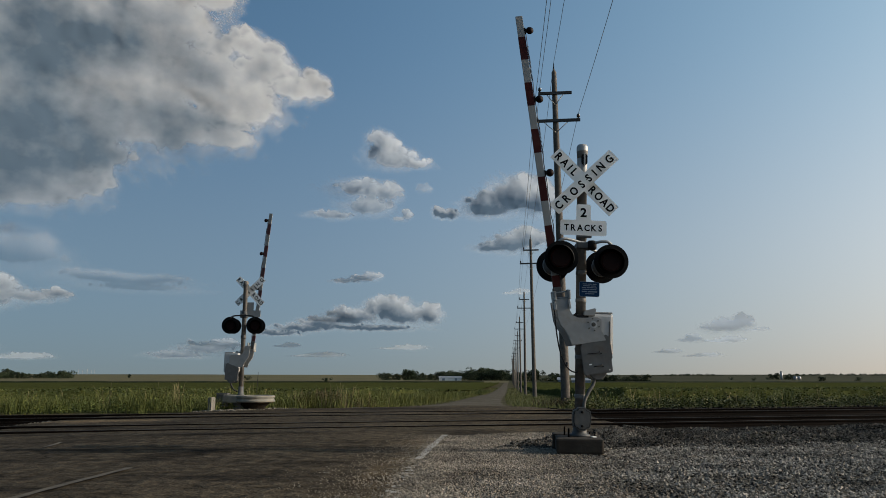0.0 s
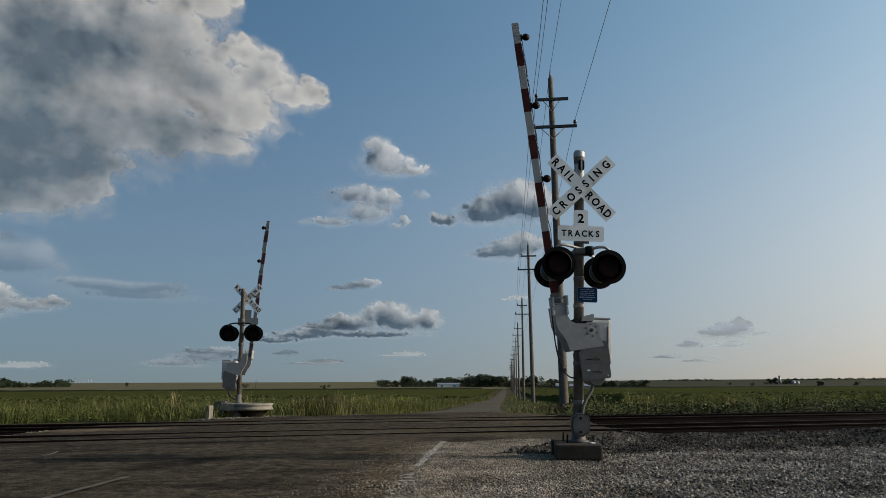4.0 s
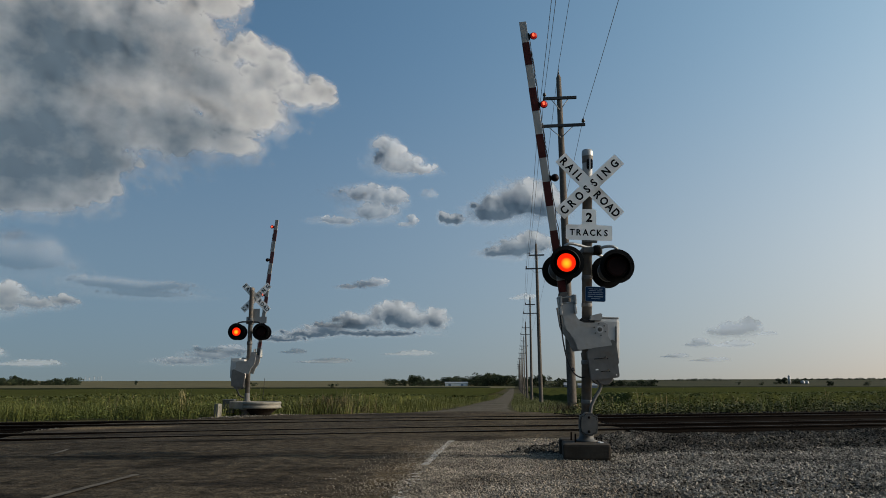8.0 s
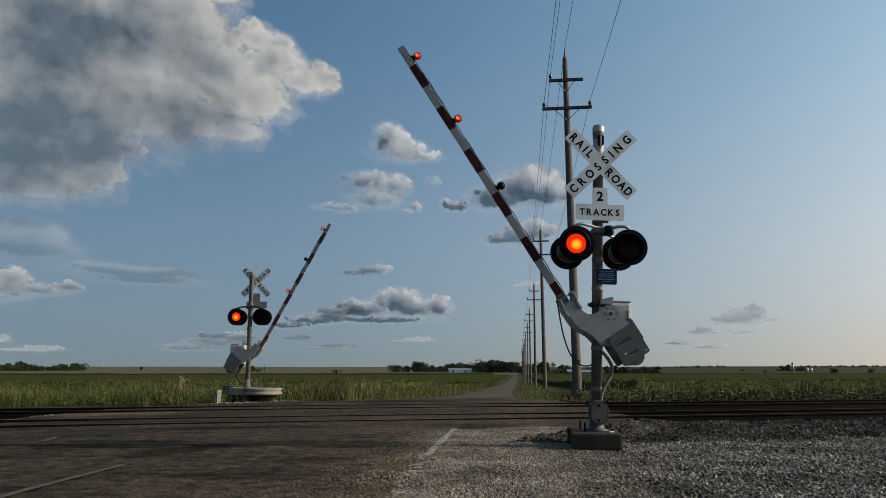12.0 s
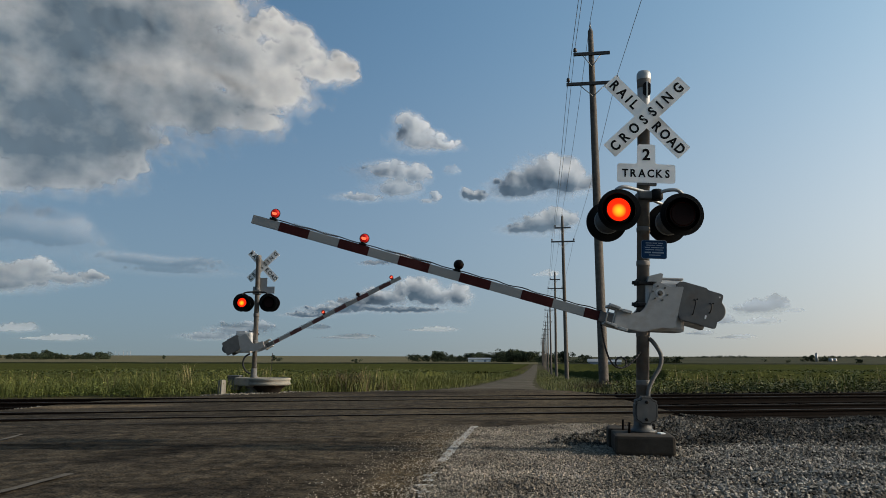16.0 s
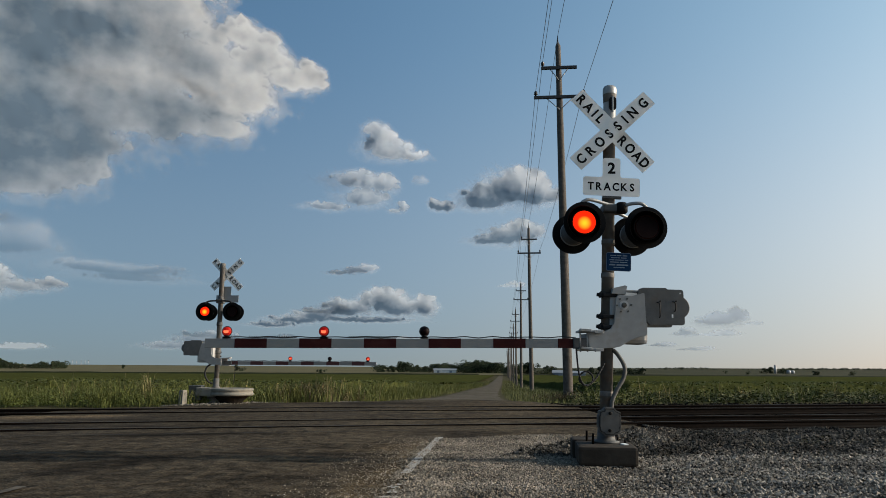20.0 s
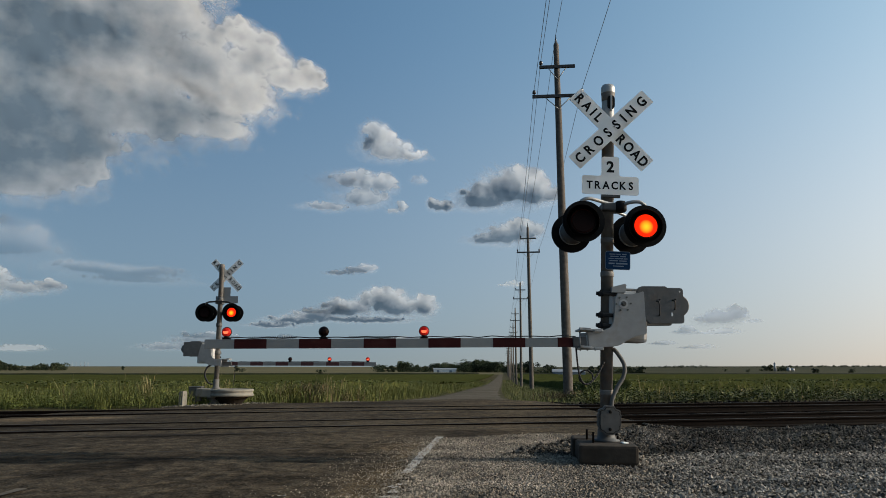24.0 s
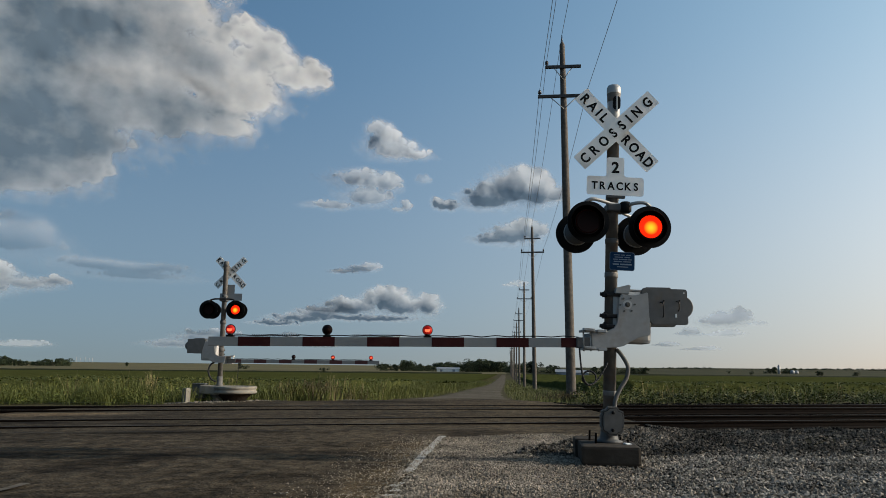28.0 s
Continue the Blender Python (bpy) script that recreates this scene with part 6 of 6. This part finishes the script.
def tree_maker(height, spread, seed, lumps=18, leaves=1500):
    g = np.random.default_rng(seed)
    t = empty("tree", Matrix(), "dark green broadleaf tree on the horizon", "tree", "far trees")
    bm = tube((0, 0, -0.5), (0, 0, height * 0.45), height * 0.022, height * 0.018, 8)
    for k in range(4):
        a = k * 1.6 + seed
        tube((0, 0, height * (0.25 + 0.05 * k)), (math.cos(a) * spread * 0.3, math.sin(a) * spread * 0.3, height * (0.55 + 0.06 * k)), height * 0.014, height * 0.006, 6, bm)
    part("trunk", bm, M["bark"], t)
    c = np.column_stack((g.normal(0, spread * 0.26, lumps), g.normal(0, spread * 0.26, lumps), g.uniform(0.10, 0.84, lumps) * height))
    r = g.uniform(0.16, 0.27, lumps) * spread
    which = g.integers(0, lumps, leaves)
    d = g.normal(0, 1, (leaves, 3))
    d = d / np.linalg.norm(d, axis=1)[:, None] * (g.uniform(0.3, 1.0, leaves) ** 0.4)[:, None]
    pts = c[which] + d * r[which][:, None] * np.array((1, 1, 0.85))
    pts[:, 2] = np.maximum(pts[:, 2], height * 0.03)
    crown = leaf_quads("crown", pts, height * 0.095, M["crown"], 1.0)
    crown.parent = t
    return t


KINDS = [tree_maker(12.5, 11, 3), tree_maker(10, 12, 4), tree_maker(14, 10, 7), tree_maker(8, 10, 9)]
spots = []


def plant(az, far, scale, kind):
    x, y = far * math.sin(radians(az)), far * math.cos(radians(az))
    spots.append((pose(x, y, float(ground_z(x, y)), 0, 0, az * 77) @ Matrix.Scale(scale, 4), kind))


g = np.random.default_rng(21)
for az in np.arange(-9.7, -0.2, 0.26):
    plant(az + g.normal(0, 0.08), 840 + g.uniform(-40, 60), (0.62 + 0.4 * (math.sin(az * 2.3) * 0.5 + 0.5) + 0.05 * max(0.0, az + 6)) * g.uniform(0.8, 1.15), int(g.integers(0, 3)))
for az in np.arange(-2.9, 0.0, 0.28):
    plant(az, 780 + g.uniform(-30, 30), g.uniform(0.85, 1.2), int(g.integers(0, 3)))
for az in np.arange(0.2, 2.3, 0.24):
    plant(az, 700 + g.uniform(-30, 30), g.uniform(0.65, 1.0), int(g.integers(0, 4)))
for az in np.arange(7.0, 10.3, 0.36):
    plant(az + g.normal(0, 0.06), 540 + g.uniform(-20, 20), g.uniform(0.36, 0.62), int(g.integers(0, 4)))
for az, far, sc in ((2.6, 620, 0.45), (3.2, 560, 0.72), (3.55, 565, 0.6), (3.9, 570, 0.55), (5.4, 620, 0.6), (6.6, 560, 0.5), (8.0, 545, 0.75),
                    (16.2, 1150, 0.35), (17.7, 960, 0.5), (18.9, 1250, 0.8), (19.15, 1260, 0.85), (19.85, 1250, 0.8), (20.1, 1260, 0.75), (18.6, 1240, 0.4), (22.0, 900, 0.42), (22.2, 900, 0.38), (24.2, 900, 0.5), (27.5, 1000, 0.8), (-19.8, 900, 0.6), (-20.2, 920, 0.6), (-14.0, 460, 0.32), (-28.0, 1200, 0.5)):
    plant(az, far, sc, int(g.integers(0, 4)))
for az in np.arange(-41, -31.6, 0.16):
    plant(az + g.normal(0, 0.1), 1150 + g.uniform(-50, 50), g.uniform(0.8, 1.15) * (0.75 + 0.25 * math.sin(az * 1.7)), int(g.integers(0, 3)))
for az in np.concatenate((np.arange(10.2, 20, 0.2), np.arange(20, 33, 0.1))):
    plant(az + g.normal(0, 0.1), 2500 + g.uniform(-200, 200), (g.uniform(0.45, 0.8) + 0.25 * (12 < az < 15)) * (0.55 if 15.5 < az < 20 else 1.0), 3)
placed = set()
for m, kind in spots:
    if kind not in placed:
        placed.add(kind)
        KINDS[kind].matrix_basis = m
    else:
        copy_thing(KINDS[kind], m @ Matrix.Identity(4)).matrix_basis = m

M["barn_white"] = mat("barn_siding", (0.62, 0.62, 0.60), (0.74, 0.74, 0.72), 0.8, 0.7)
M["barn_roof"] = mat("barn_roof", (0.24, 0.25, 0.26), (0.32, 0.33, 0.34), 0.7, 0.5, 0.3)
M["slate"] = mat("blue_grey_siding", (0.16, 0.19, 0.23), (0.24, 0.27, 0.31), 0.7, 0.7)


def barn(az, far, length, depth, eave, ridge, wall, label, turn=0.0):
    x, y = far * math.sin(radians(az)), far * math.cos(radians(az))
    b = empty("barn", pose(x, y, float(ground_z(x, y)) + 0.3, 0, 0, -az + turn), label, "barn", "far farm buildings")
    part("wall", box(length, depth, eave + 1, (0, 0, eave / 2 - 0.5), 0.05), wall, b)
    bm = bmesh.new()
    h, o = depth / 2 + 0.4, length / 2 + 0.4
    prof = [(-h, eave - 0.1), (0, ridge), (h, eave - 0.1), (h, eave - 0.3), (0, ridge - 0.25), (-h, eave - 0.3)]
    ends = [[bm.verts.new((s, a, c)) for a, c in prof] for s in (-o, o)]
    bm.faces.new(ends[0])
    bm.faces.new(ends[1][::-1])
    for i in range(6):
        bm.faces.new((ends[0][i], ends[1][i], ends[1][(i + 1) % 6], ends[0][(i + 1) % 6]))
    bmesh.ops.recalc_face_normals(bm, faces=bm.faces)
    part("roof", bm, M["barn_roof"], b)
    for k in (-0.3, 0.25):
        part("barn_door", box(2.6, 0.12, eave * 0.75, (k * length, -depth / 2 - 0.06, eave * 0.37)), M["slate"], b)
    return b


def far_mast(az, far, h):
    x, y = far * math.sin(radians(az)), far * math.cos(radians(az))
    p = empty("grain_tower", pose(x, y, float(ground_z(x, y))), "slim pale tower on the horizon", "tower", "far farm buildings")
    part("shaft", tube((0, 0, 0), (0, 0, h * 0.6), 0.9, 0.6, 10), M["barn_roof"], p)
    part("head", box(2.2, 2.0, 1.4, (0, 0, h * 0.6), 0.2), M["barn_roof"], p)


for az, h in ((-31.3, 26), (-31.05, 22), (-30.75, 27), (-30.5, 23), (-30.3, 26)):
    far_mast(az, 2700, h)
barn(-4.5, 790, 24, 9, 3.2, 4.6, M["barn_white"], "long low white barn before the trees")
barn(4.15, 500, 7, 7, 2.2, 3.8, M["slate"], "blue-grey farm shed with a metal roof")
barn(5.5, 490, 12, 7, 2.0, 3.4, M["slate"], "blue-grey farm shed with a metal roof")


def silo(az, far, radius, height):
    x, y = far * math.sin(radians(az)), far * math.cos(radians(az))
    s = empty("silo", pose(x, y, float(ground_z(x, y))), "pale metal grain silo among trees", "silo", "far farm buildings")
    part("drum", lathe([(radius, 0), (radius, height * 0.85)], 20), M["barn_roof"], s)
    part("roof", lathe([(radius * 1.05, height * 0.85), (radius * 0.3, height * 0.98), (0.3, height)], 20), M["barn_roof"], s)


silo(19.5, 1240, 1.8, 14)
silo(20.35, 1250, 3, 6)
silo(20.6, 1260, 3, 5.5)


def stake(x, y, h):
    s = empty("fence_stake", pose(x, y, float(ground_z(x, y)), 0, 3, 20), "short dark wooden stake in the grass", "stake")
    part("shaft", box(0.09, 0.09, h, (0, 0, h / 2 - 0.1), 0.01), M["bark"], s)
    part("tip", lathe([(0.05, h - 0.1), (0.015, h - 0.04)], 8), M["bark"], s)


stake(-7.2, 31.5, 0.62)


# ---- gravel and ballast ----
def stones(name, xy, z, low, high, material, label):
    """Loose broken stones: jittered octahedra half sunk in their bed."""
    n = len(xy)
    s = rng.uniform(low, high, n) * np.where(rng.uniform(0, 1, n) < 0.12, 1.5, 1)
    base = np.array([(1, 0, 0), (0, 1, 0), (-1, 0, 0), (0, -1, 0), (0.1, 0.1, 0.75), (0, 0, -0.6)], float)
    v = base[None] * (0.5 + rng.uniform(0.1, 0.6, (n, 6, 1))) + rng.normal(0, 0.16, (n, 6, 3))
    a = rng.uniform(0, 2 * np.pi, n)
    c, d = np.cos(a)[:, None], np.sin(a)[:, None]
    v = np.stack((v[..., 0] * c - v[..., 1] * d, v[..., 0] * d + v[..., 1] * c, v[..., 2]), -1) * s[:, None, None]
    v += np.column_stack((xy, z + s * 0.22))[:, None, :]
    tri = np.array([(0, 1, 4), (1, 2, 4), (2, 3, 4), (3, 0, 4), (1, 0, 5), (2, 1, 5), (3, 2, 5), (0, 3, 5)])
    faces = (np.arange(n)[:, None, None] * 6 + tri[None]).reshape(-1, 3)
    return tagged(from_arrays(name, v.reshape(-1, 3), faces, material), label, "gravel", kind="stuff")


def right_of_road(xy, spread):
    edge = np.interp(xy[:, 1], ROAD_Y, ROAD_R)
    return xy[:, 0] > edge + rng.normal(0.1, spread, len(xy))


# a gravel bed beside the road, then its loose stones, thinning out over the asphalt edge
def gravel_sheet():
    """The bed of gravel from the ragged road edge to the foot of the track bed."""
    us = np.concatenate((np.linspace(0, 0.12, 16), np.linspace(0.14, 1, 44)))
    verts = []
    for y0 in np.linspace(-6, 13.2, 90):
        edge = min(float(np.interp(y0, ROAD_Y, ROAD_R)) + 0.1, -0.95 + max(0.0, y0 - 12.3) * 1.5) + 0.22 * noise.noise((y0 * 1.7, 4.2, 0)) + 0.1 * noise.noise((y0 * 6.1, 8.2, 0))
        for u in us:
            x = edge + (40 - edge) * u
            y = y0 + u * 40 * 0.287 * max(0.0, (y0 + 6) / 19.2) * -1.0
            x, y = float(x), float(y)
            q = TN[0] * x + TN[1] * y
            if q > 13.4:
                y = (13.4 - TN[0] * x) / TN[1]
            verts.append((x, y, max(float(bed_z(x, y)) + 0.026, 0.030 if on_road(x, y) else -9.0)))
    n, k = len(us), np.arange(len(us) - 1)
    faces = np.concatenate([np.stack((k + r * n, k + 1 + r * n, k + 1 + (r + 1) * n, k + (r + 1) * n), 1) for r in range(89)])
    return from_arrays("gravel_bed", np.array(verts), faces, M["gravel_bed"], True)


tagged(gravel_sheet(), "grey-brown gravel bed beside the road", "gravel", kind="structure")
dep = 1.6 + 9.2 * rng.uniform(0, 1, 95000) ** 1.25
xy = np.column_stack((-1.9 + (dep * 0.75 + 4.5) * rng.uniform(0, 1, len(dep)), dep))
xy = xy[xy[:, 0] > 0.15 + 0.5 * soft(xy[:, 0], xy[:, 1], 0.7) - 0.2 + rng.normal(0, 0.22, len(xy))]
stones("gravel", xy, bed_z(xy[:, 0], xy[:, 1]) + 0.028, 0.009, 0.023, M["stone"], "loose pale grey gravel beside the road")
far_s, far_q = rng.uniform(2, 20, 46000), rng.uniform(6.5, 10.2, 46000)
xy = np.column_stack((TU[0] * far_s + TN[0] * far_q, TU[1] * far_s + TN[1] * far_q))
xy = xy[right_of_road(xy, 0.33)]
stones("gravel", xy, bed_z(xy[:, 0], xy[:, 1]) + 0.028, 0.009, 0.023, M["stone"], "loose pale grey gravel below the track")
along, q = -1.5 + 21 * rng.uniform(0, 1, 100000) ** 1.25, rng.uniform(9.2, 13.9, 100000)
xy = np.column_stack((TU[0] * along + TN[0] * q, TU[1] * along + TN[1] * q))
edge = np.interp(xy[:, 1], ROAD_Y, ROAD_R)
pile = (q > 9.2 + 1.0 * soft(xy[:, 0], xy[:, 1], 0.8) * rng.uniform(0, 1, len(q))) & (xy[:, 0] > np.maximum(edge + 0.05, -0.3 + 0.6 * soft(xy[:, 0], xy[:, 1], 1.1)))
xy = xy[pile]
bs = np.column_stack((rng.uniform(-1.5, 1.6, 90000), 3.2 + 10.0 * rng.uniform(0, 1, 90000) ** 1.1))
bs = bs[bs[:, 0] < 0.75 + rng.normal(0, 0.38, len(bs))]
bs = bs[bs[:, 0] > -1.0 + np.maximum(0, bs[:, 1] - 12.1) * 1.4 + rng.normal(0, 0.13, len(bs))]
stones("gravel", bs, np.maximum(bed_z(bs[:, 0], bs[:, 1]) + 0.026, 0.029), 0.006, 0.016, M["brown_stone"], "fine brown gravel strewn over the road edge")
strewn = np.column_stack((-1.05 - np.abs(rng.normal(0, 0.42, 5200)), rng.uniform(3.6, 12.6, 5200)))
stones("gravel", strewn, np.full(len(strewn), 0.031), 0.004, 0.010, M["brown_stone"], "fine brown grit strewn on the asphalt")
lift = 0.11 * soft(xy[:, 0], xy[:, 1], 1.1) * np.interp(xy @ TN, (9.4, 10.4, 12.6, 13.6), (0, 1, 1, 0.2))
stones("ballast", xy, bed_z(xy[:, 0], xy[:, 1]) + 0.03 + lift, 0.013, 0.030, M["ballast"], "dark crushed-stone ballast by the track")
s, q = rng.uniform(2, 42, 30000), rng.uniform(13.4, 22.6, 30000)
xy = np.column_stack((TU[0] * s + TN[0] * q, TU[1] * s + TN[1] * q))
xy = xy[~on_road(xy[:, 0], xy[:, 1], 0.1)]
stones("ballast", xy, bed_z(xy[:, 0], xy[:, 1]) + 0.0, 0.03, 0.06, M["bed_stone"], "near-black ballast between the rails")
s, q = rng.uniform(-24, -6, 9000), rng.uniform(11.5, 22.2, 9000)
xy = np.column_stack((TU[0] * s + TN[0] * q, TU[1] * s + TN[1] * q))
xy = xy[~on_road(xy[:, 0], xy[:, 1], 0.1)]
stones("ballast", xy, bed_z(xy[:, 0], xy[:, 1]) + 0.0, 0.03, 0.06, M["ballast"], "grey ballast between the rails")
y = rng.uniform(20.6, 27.5, 3600)
xy = np.column_stack((np.interp(y, ROAD_Y, ROAD_L) + rng.normal(-0.12, 0.28, len(y)), y))
stones("rubble", xy, bed_z(xy[:, 0], xy[:, 1]) + 0.02, 0.012, 0.04, M["rubble"], "pale broken rubble round the far foundation")


def litter(x, y, turn):
    z = float(bed_z(x, y)) + 0.055
    p = empty("paper_scrap", pose(x, y, z, 0, 0, turn), "crumpled white paper scrap on the asphalt", "litter")
    bm = bmesh.new()
    grid = [[bm.verts.new((0.022 * i, 0.014 * j, 0.008 * noise.noise((i * 1.7, j * 1.3, turn)))) for j in range(4)] for i in range(4)]
    for a, b in zip(grid, grid[1:]):
        for j in range(3):
            bm.faces.new((a[j], b[j], b[j + 1], a[j + 1]))
    part("sheet", bm, M["line"], p)


litter(-1.91, 7.23, 25)

xy = np.column_stack((rng.uniform(-18, -10.7, 7000), rng.uniform(15.0, 17.4, 7000)))
xy = xy[~on_road(xy[:, 0], xy[:, 1], 0.0)]
stones("ballast", xy, bed_z(xy[:, 0], xy[:, 1]) + 0.02, 0.018, 0.042, M["stone"], "pale ballast heaped between the tracks")

xy = np.column_stack((rng.uniform(-0.9, 10, 16000), rng.uniform(-5.5, 2.2, 16000)))
stones("gravel", xy, bed_z(xy[:, 0], xy[:, 1]) + 0.028, 0.010, 0.03, M["stone"], "loose pale grey gravel on the shoulder")


# ---- motion ----
HALF = 0.5155


def lit_spans(tag):
    """When a lamp is lit: T from the start of the warning, L and R by turns."""
    if tag == "T":
        return [(6.65, 99)]
    left = [(6.65, 6.75)] + [(7.55 + 2 * HALF * k, 7.55 + 2 * HALF * k + HALF) for k in range(21)]
    if tag == "L":
        return left
    return [(a[1], b[0]) for a, b in zip(left, left[1:])]


def lens_rows(at, tag, base):
    """The lens turns half round within a tenth of a second at each change."""
    changes = sorted({t for span in lit_spans(tag) for t in span if t < 27.9})
    turn, rows = base + 180, [(0.0, pose(*at, 0, 0, base + 180))]
    for t in changes:
        for k in range(4):
            rows.append((t - 0.05 + k / 30, pose(*at, 0, 0, turn + 60 * k)))
        turn += 180
    rows.append((28.0, pose(*at, 0, 0, turn)))
    return rows


NEAR_LIFT = [(0, 83.4), (10.2, 83.2), (10.4, 81.6), (10.6, 77.6), (10.8, 74.2), (11.0, 70.8), (11.2, 68.0), (11.6, 63.2), (12.0, 58.4), (12.5, 51.8), (13.5, 40.6), (14.5, 30.2), (15.0, 25.2), (15.5, 20.2), (16.0, 15.8), (16.5, 11.6), (17.0, 7.4), (17.5, 4.0), (18.0, 1.2), (18.4, 0.1), (18.8, -0.4), (28, -0.4)]
FAR_LIFT = [(0, 84.6), (10.2, 84.4), (10.4, 82.5), (10.6, 79.0), (10.8, 75.8), (11.0, 72.8), (11.2, 69.5), (11.6, 65.6), (12.0, 62), (12.5, 57), (13.5, 48.4), (14.5, 40), (15.0, 35.5), (15.5, 31), (16.0, 27), (16.5, 23), (17.0, 18.4), (17.5, 13.6), (18.0, 9.4), (18.5, 6), (19.0, 3.6), (19.5, 1.6), (19.9, 0.2), (20.2, 0), (28, 0)]


def cable_shape(lift):
    """Middle and slope of each cable piece for one angle of the arm: it hangs from the arm's root to the mast, its slack coiled in one loop."""
    a = pose(0.149, -0.17, 1.793, 0, lift - 2.24, 0) @ Vector((-0.56, -0.01, -0.50))
    b = Vector((-0.05, -0.09, 1.12))
    line = [a.lerp(b, k / 60) - Vector((0.06 * math.sin(math.pi * k / 60), 0, 1.3 * k / 60 * (1 - k / 60))) for k in range(61)]
    long = sum((q - p).length for p, q in zip(line, line[1:]))
    r = max(0.02, (CABLE_LONG - long) / (2 * math.pi))
    turn = math.atan2(line[41].z - line[39].z, line[41].x - line[39].x)
    centre = line[40] + Vector((-math.sin(turn), 0, math.cos(turn))) * r
    loop = [centre + Vector((math.sin(turn + u), 0, -math.cos(turn + u))) * r + Vector((0, 0.012 * u / math.pi, 0)) for u in (2 * math.pi * k / 40 for k in range(1, 41))]
    line = line[:41] + loop + line[41:]
    run = [0.0]
    for p, q in zip(line, line[1:]):
        run.append(run[-1] + (q - p).length)
    cut = [run[-1] * k / CABLE_LINKS for k in range(CABLE_LINKS + 1)]
    knots = [Vector([float(np.interp(c, run, [p[i] for p in line])) for i in range(3)]) for c in cut]
    return [((p + q) / 2, math.atan2(p.z - q.z, q.x - p.x)) for p, q in zip(knots, knots[1:])]


def motions():
    times = sorted({t for t, _ in NEAR_LIFT} | {10.5 + 0.25 * k for k in range(32)})
    lifts = np.interp(times, *zip(*NEAR_LIFT))
    shapes = [cable_shape(float(v)) for v in lifts]
    for k, piece in enumerate(CABLE):
        slopes = np.degrees(np.unwrap([shape[k][1] for shape in shapes]))
        walk(piece, [(t, pose(*shape[k][0], 0, float(v), 0)) for t, shape, v in zip(times, shapes, slopes)])
    for arm, hub, back in ARMS:
        rows = FAR_LIFT if back else NEAR_LIFT
        walk(arm, [(t, pose(*hub, 0, a if back else a - 2.24, 180 if back else 0)) for t, a in rows])
    for lens, at, tag, base in FLASH:
        walk(lens, lens_rows(at, tag, base))


motions()
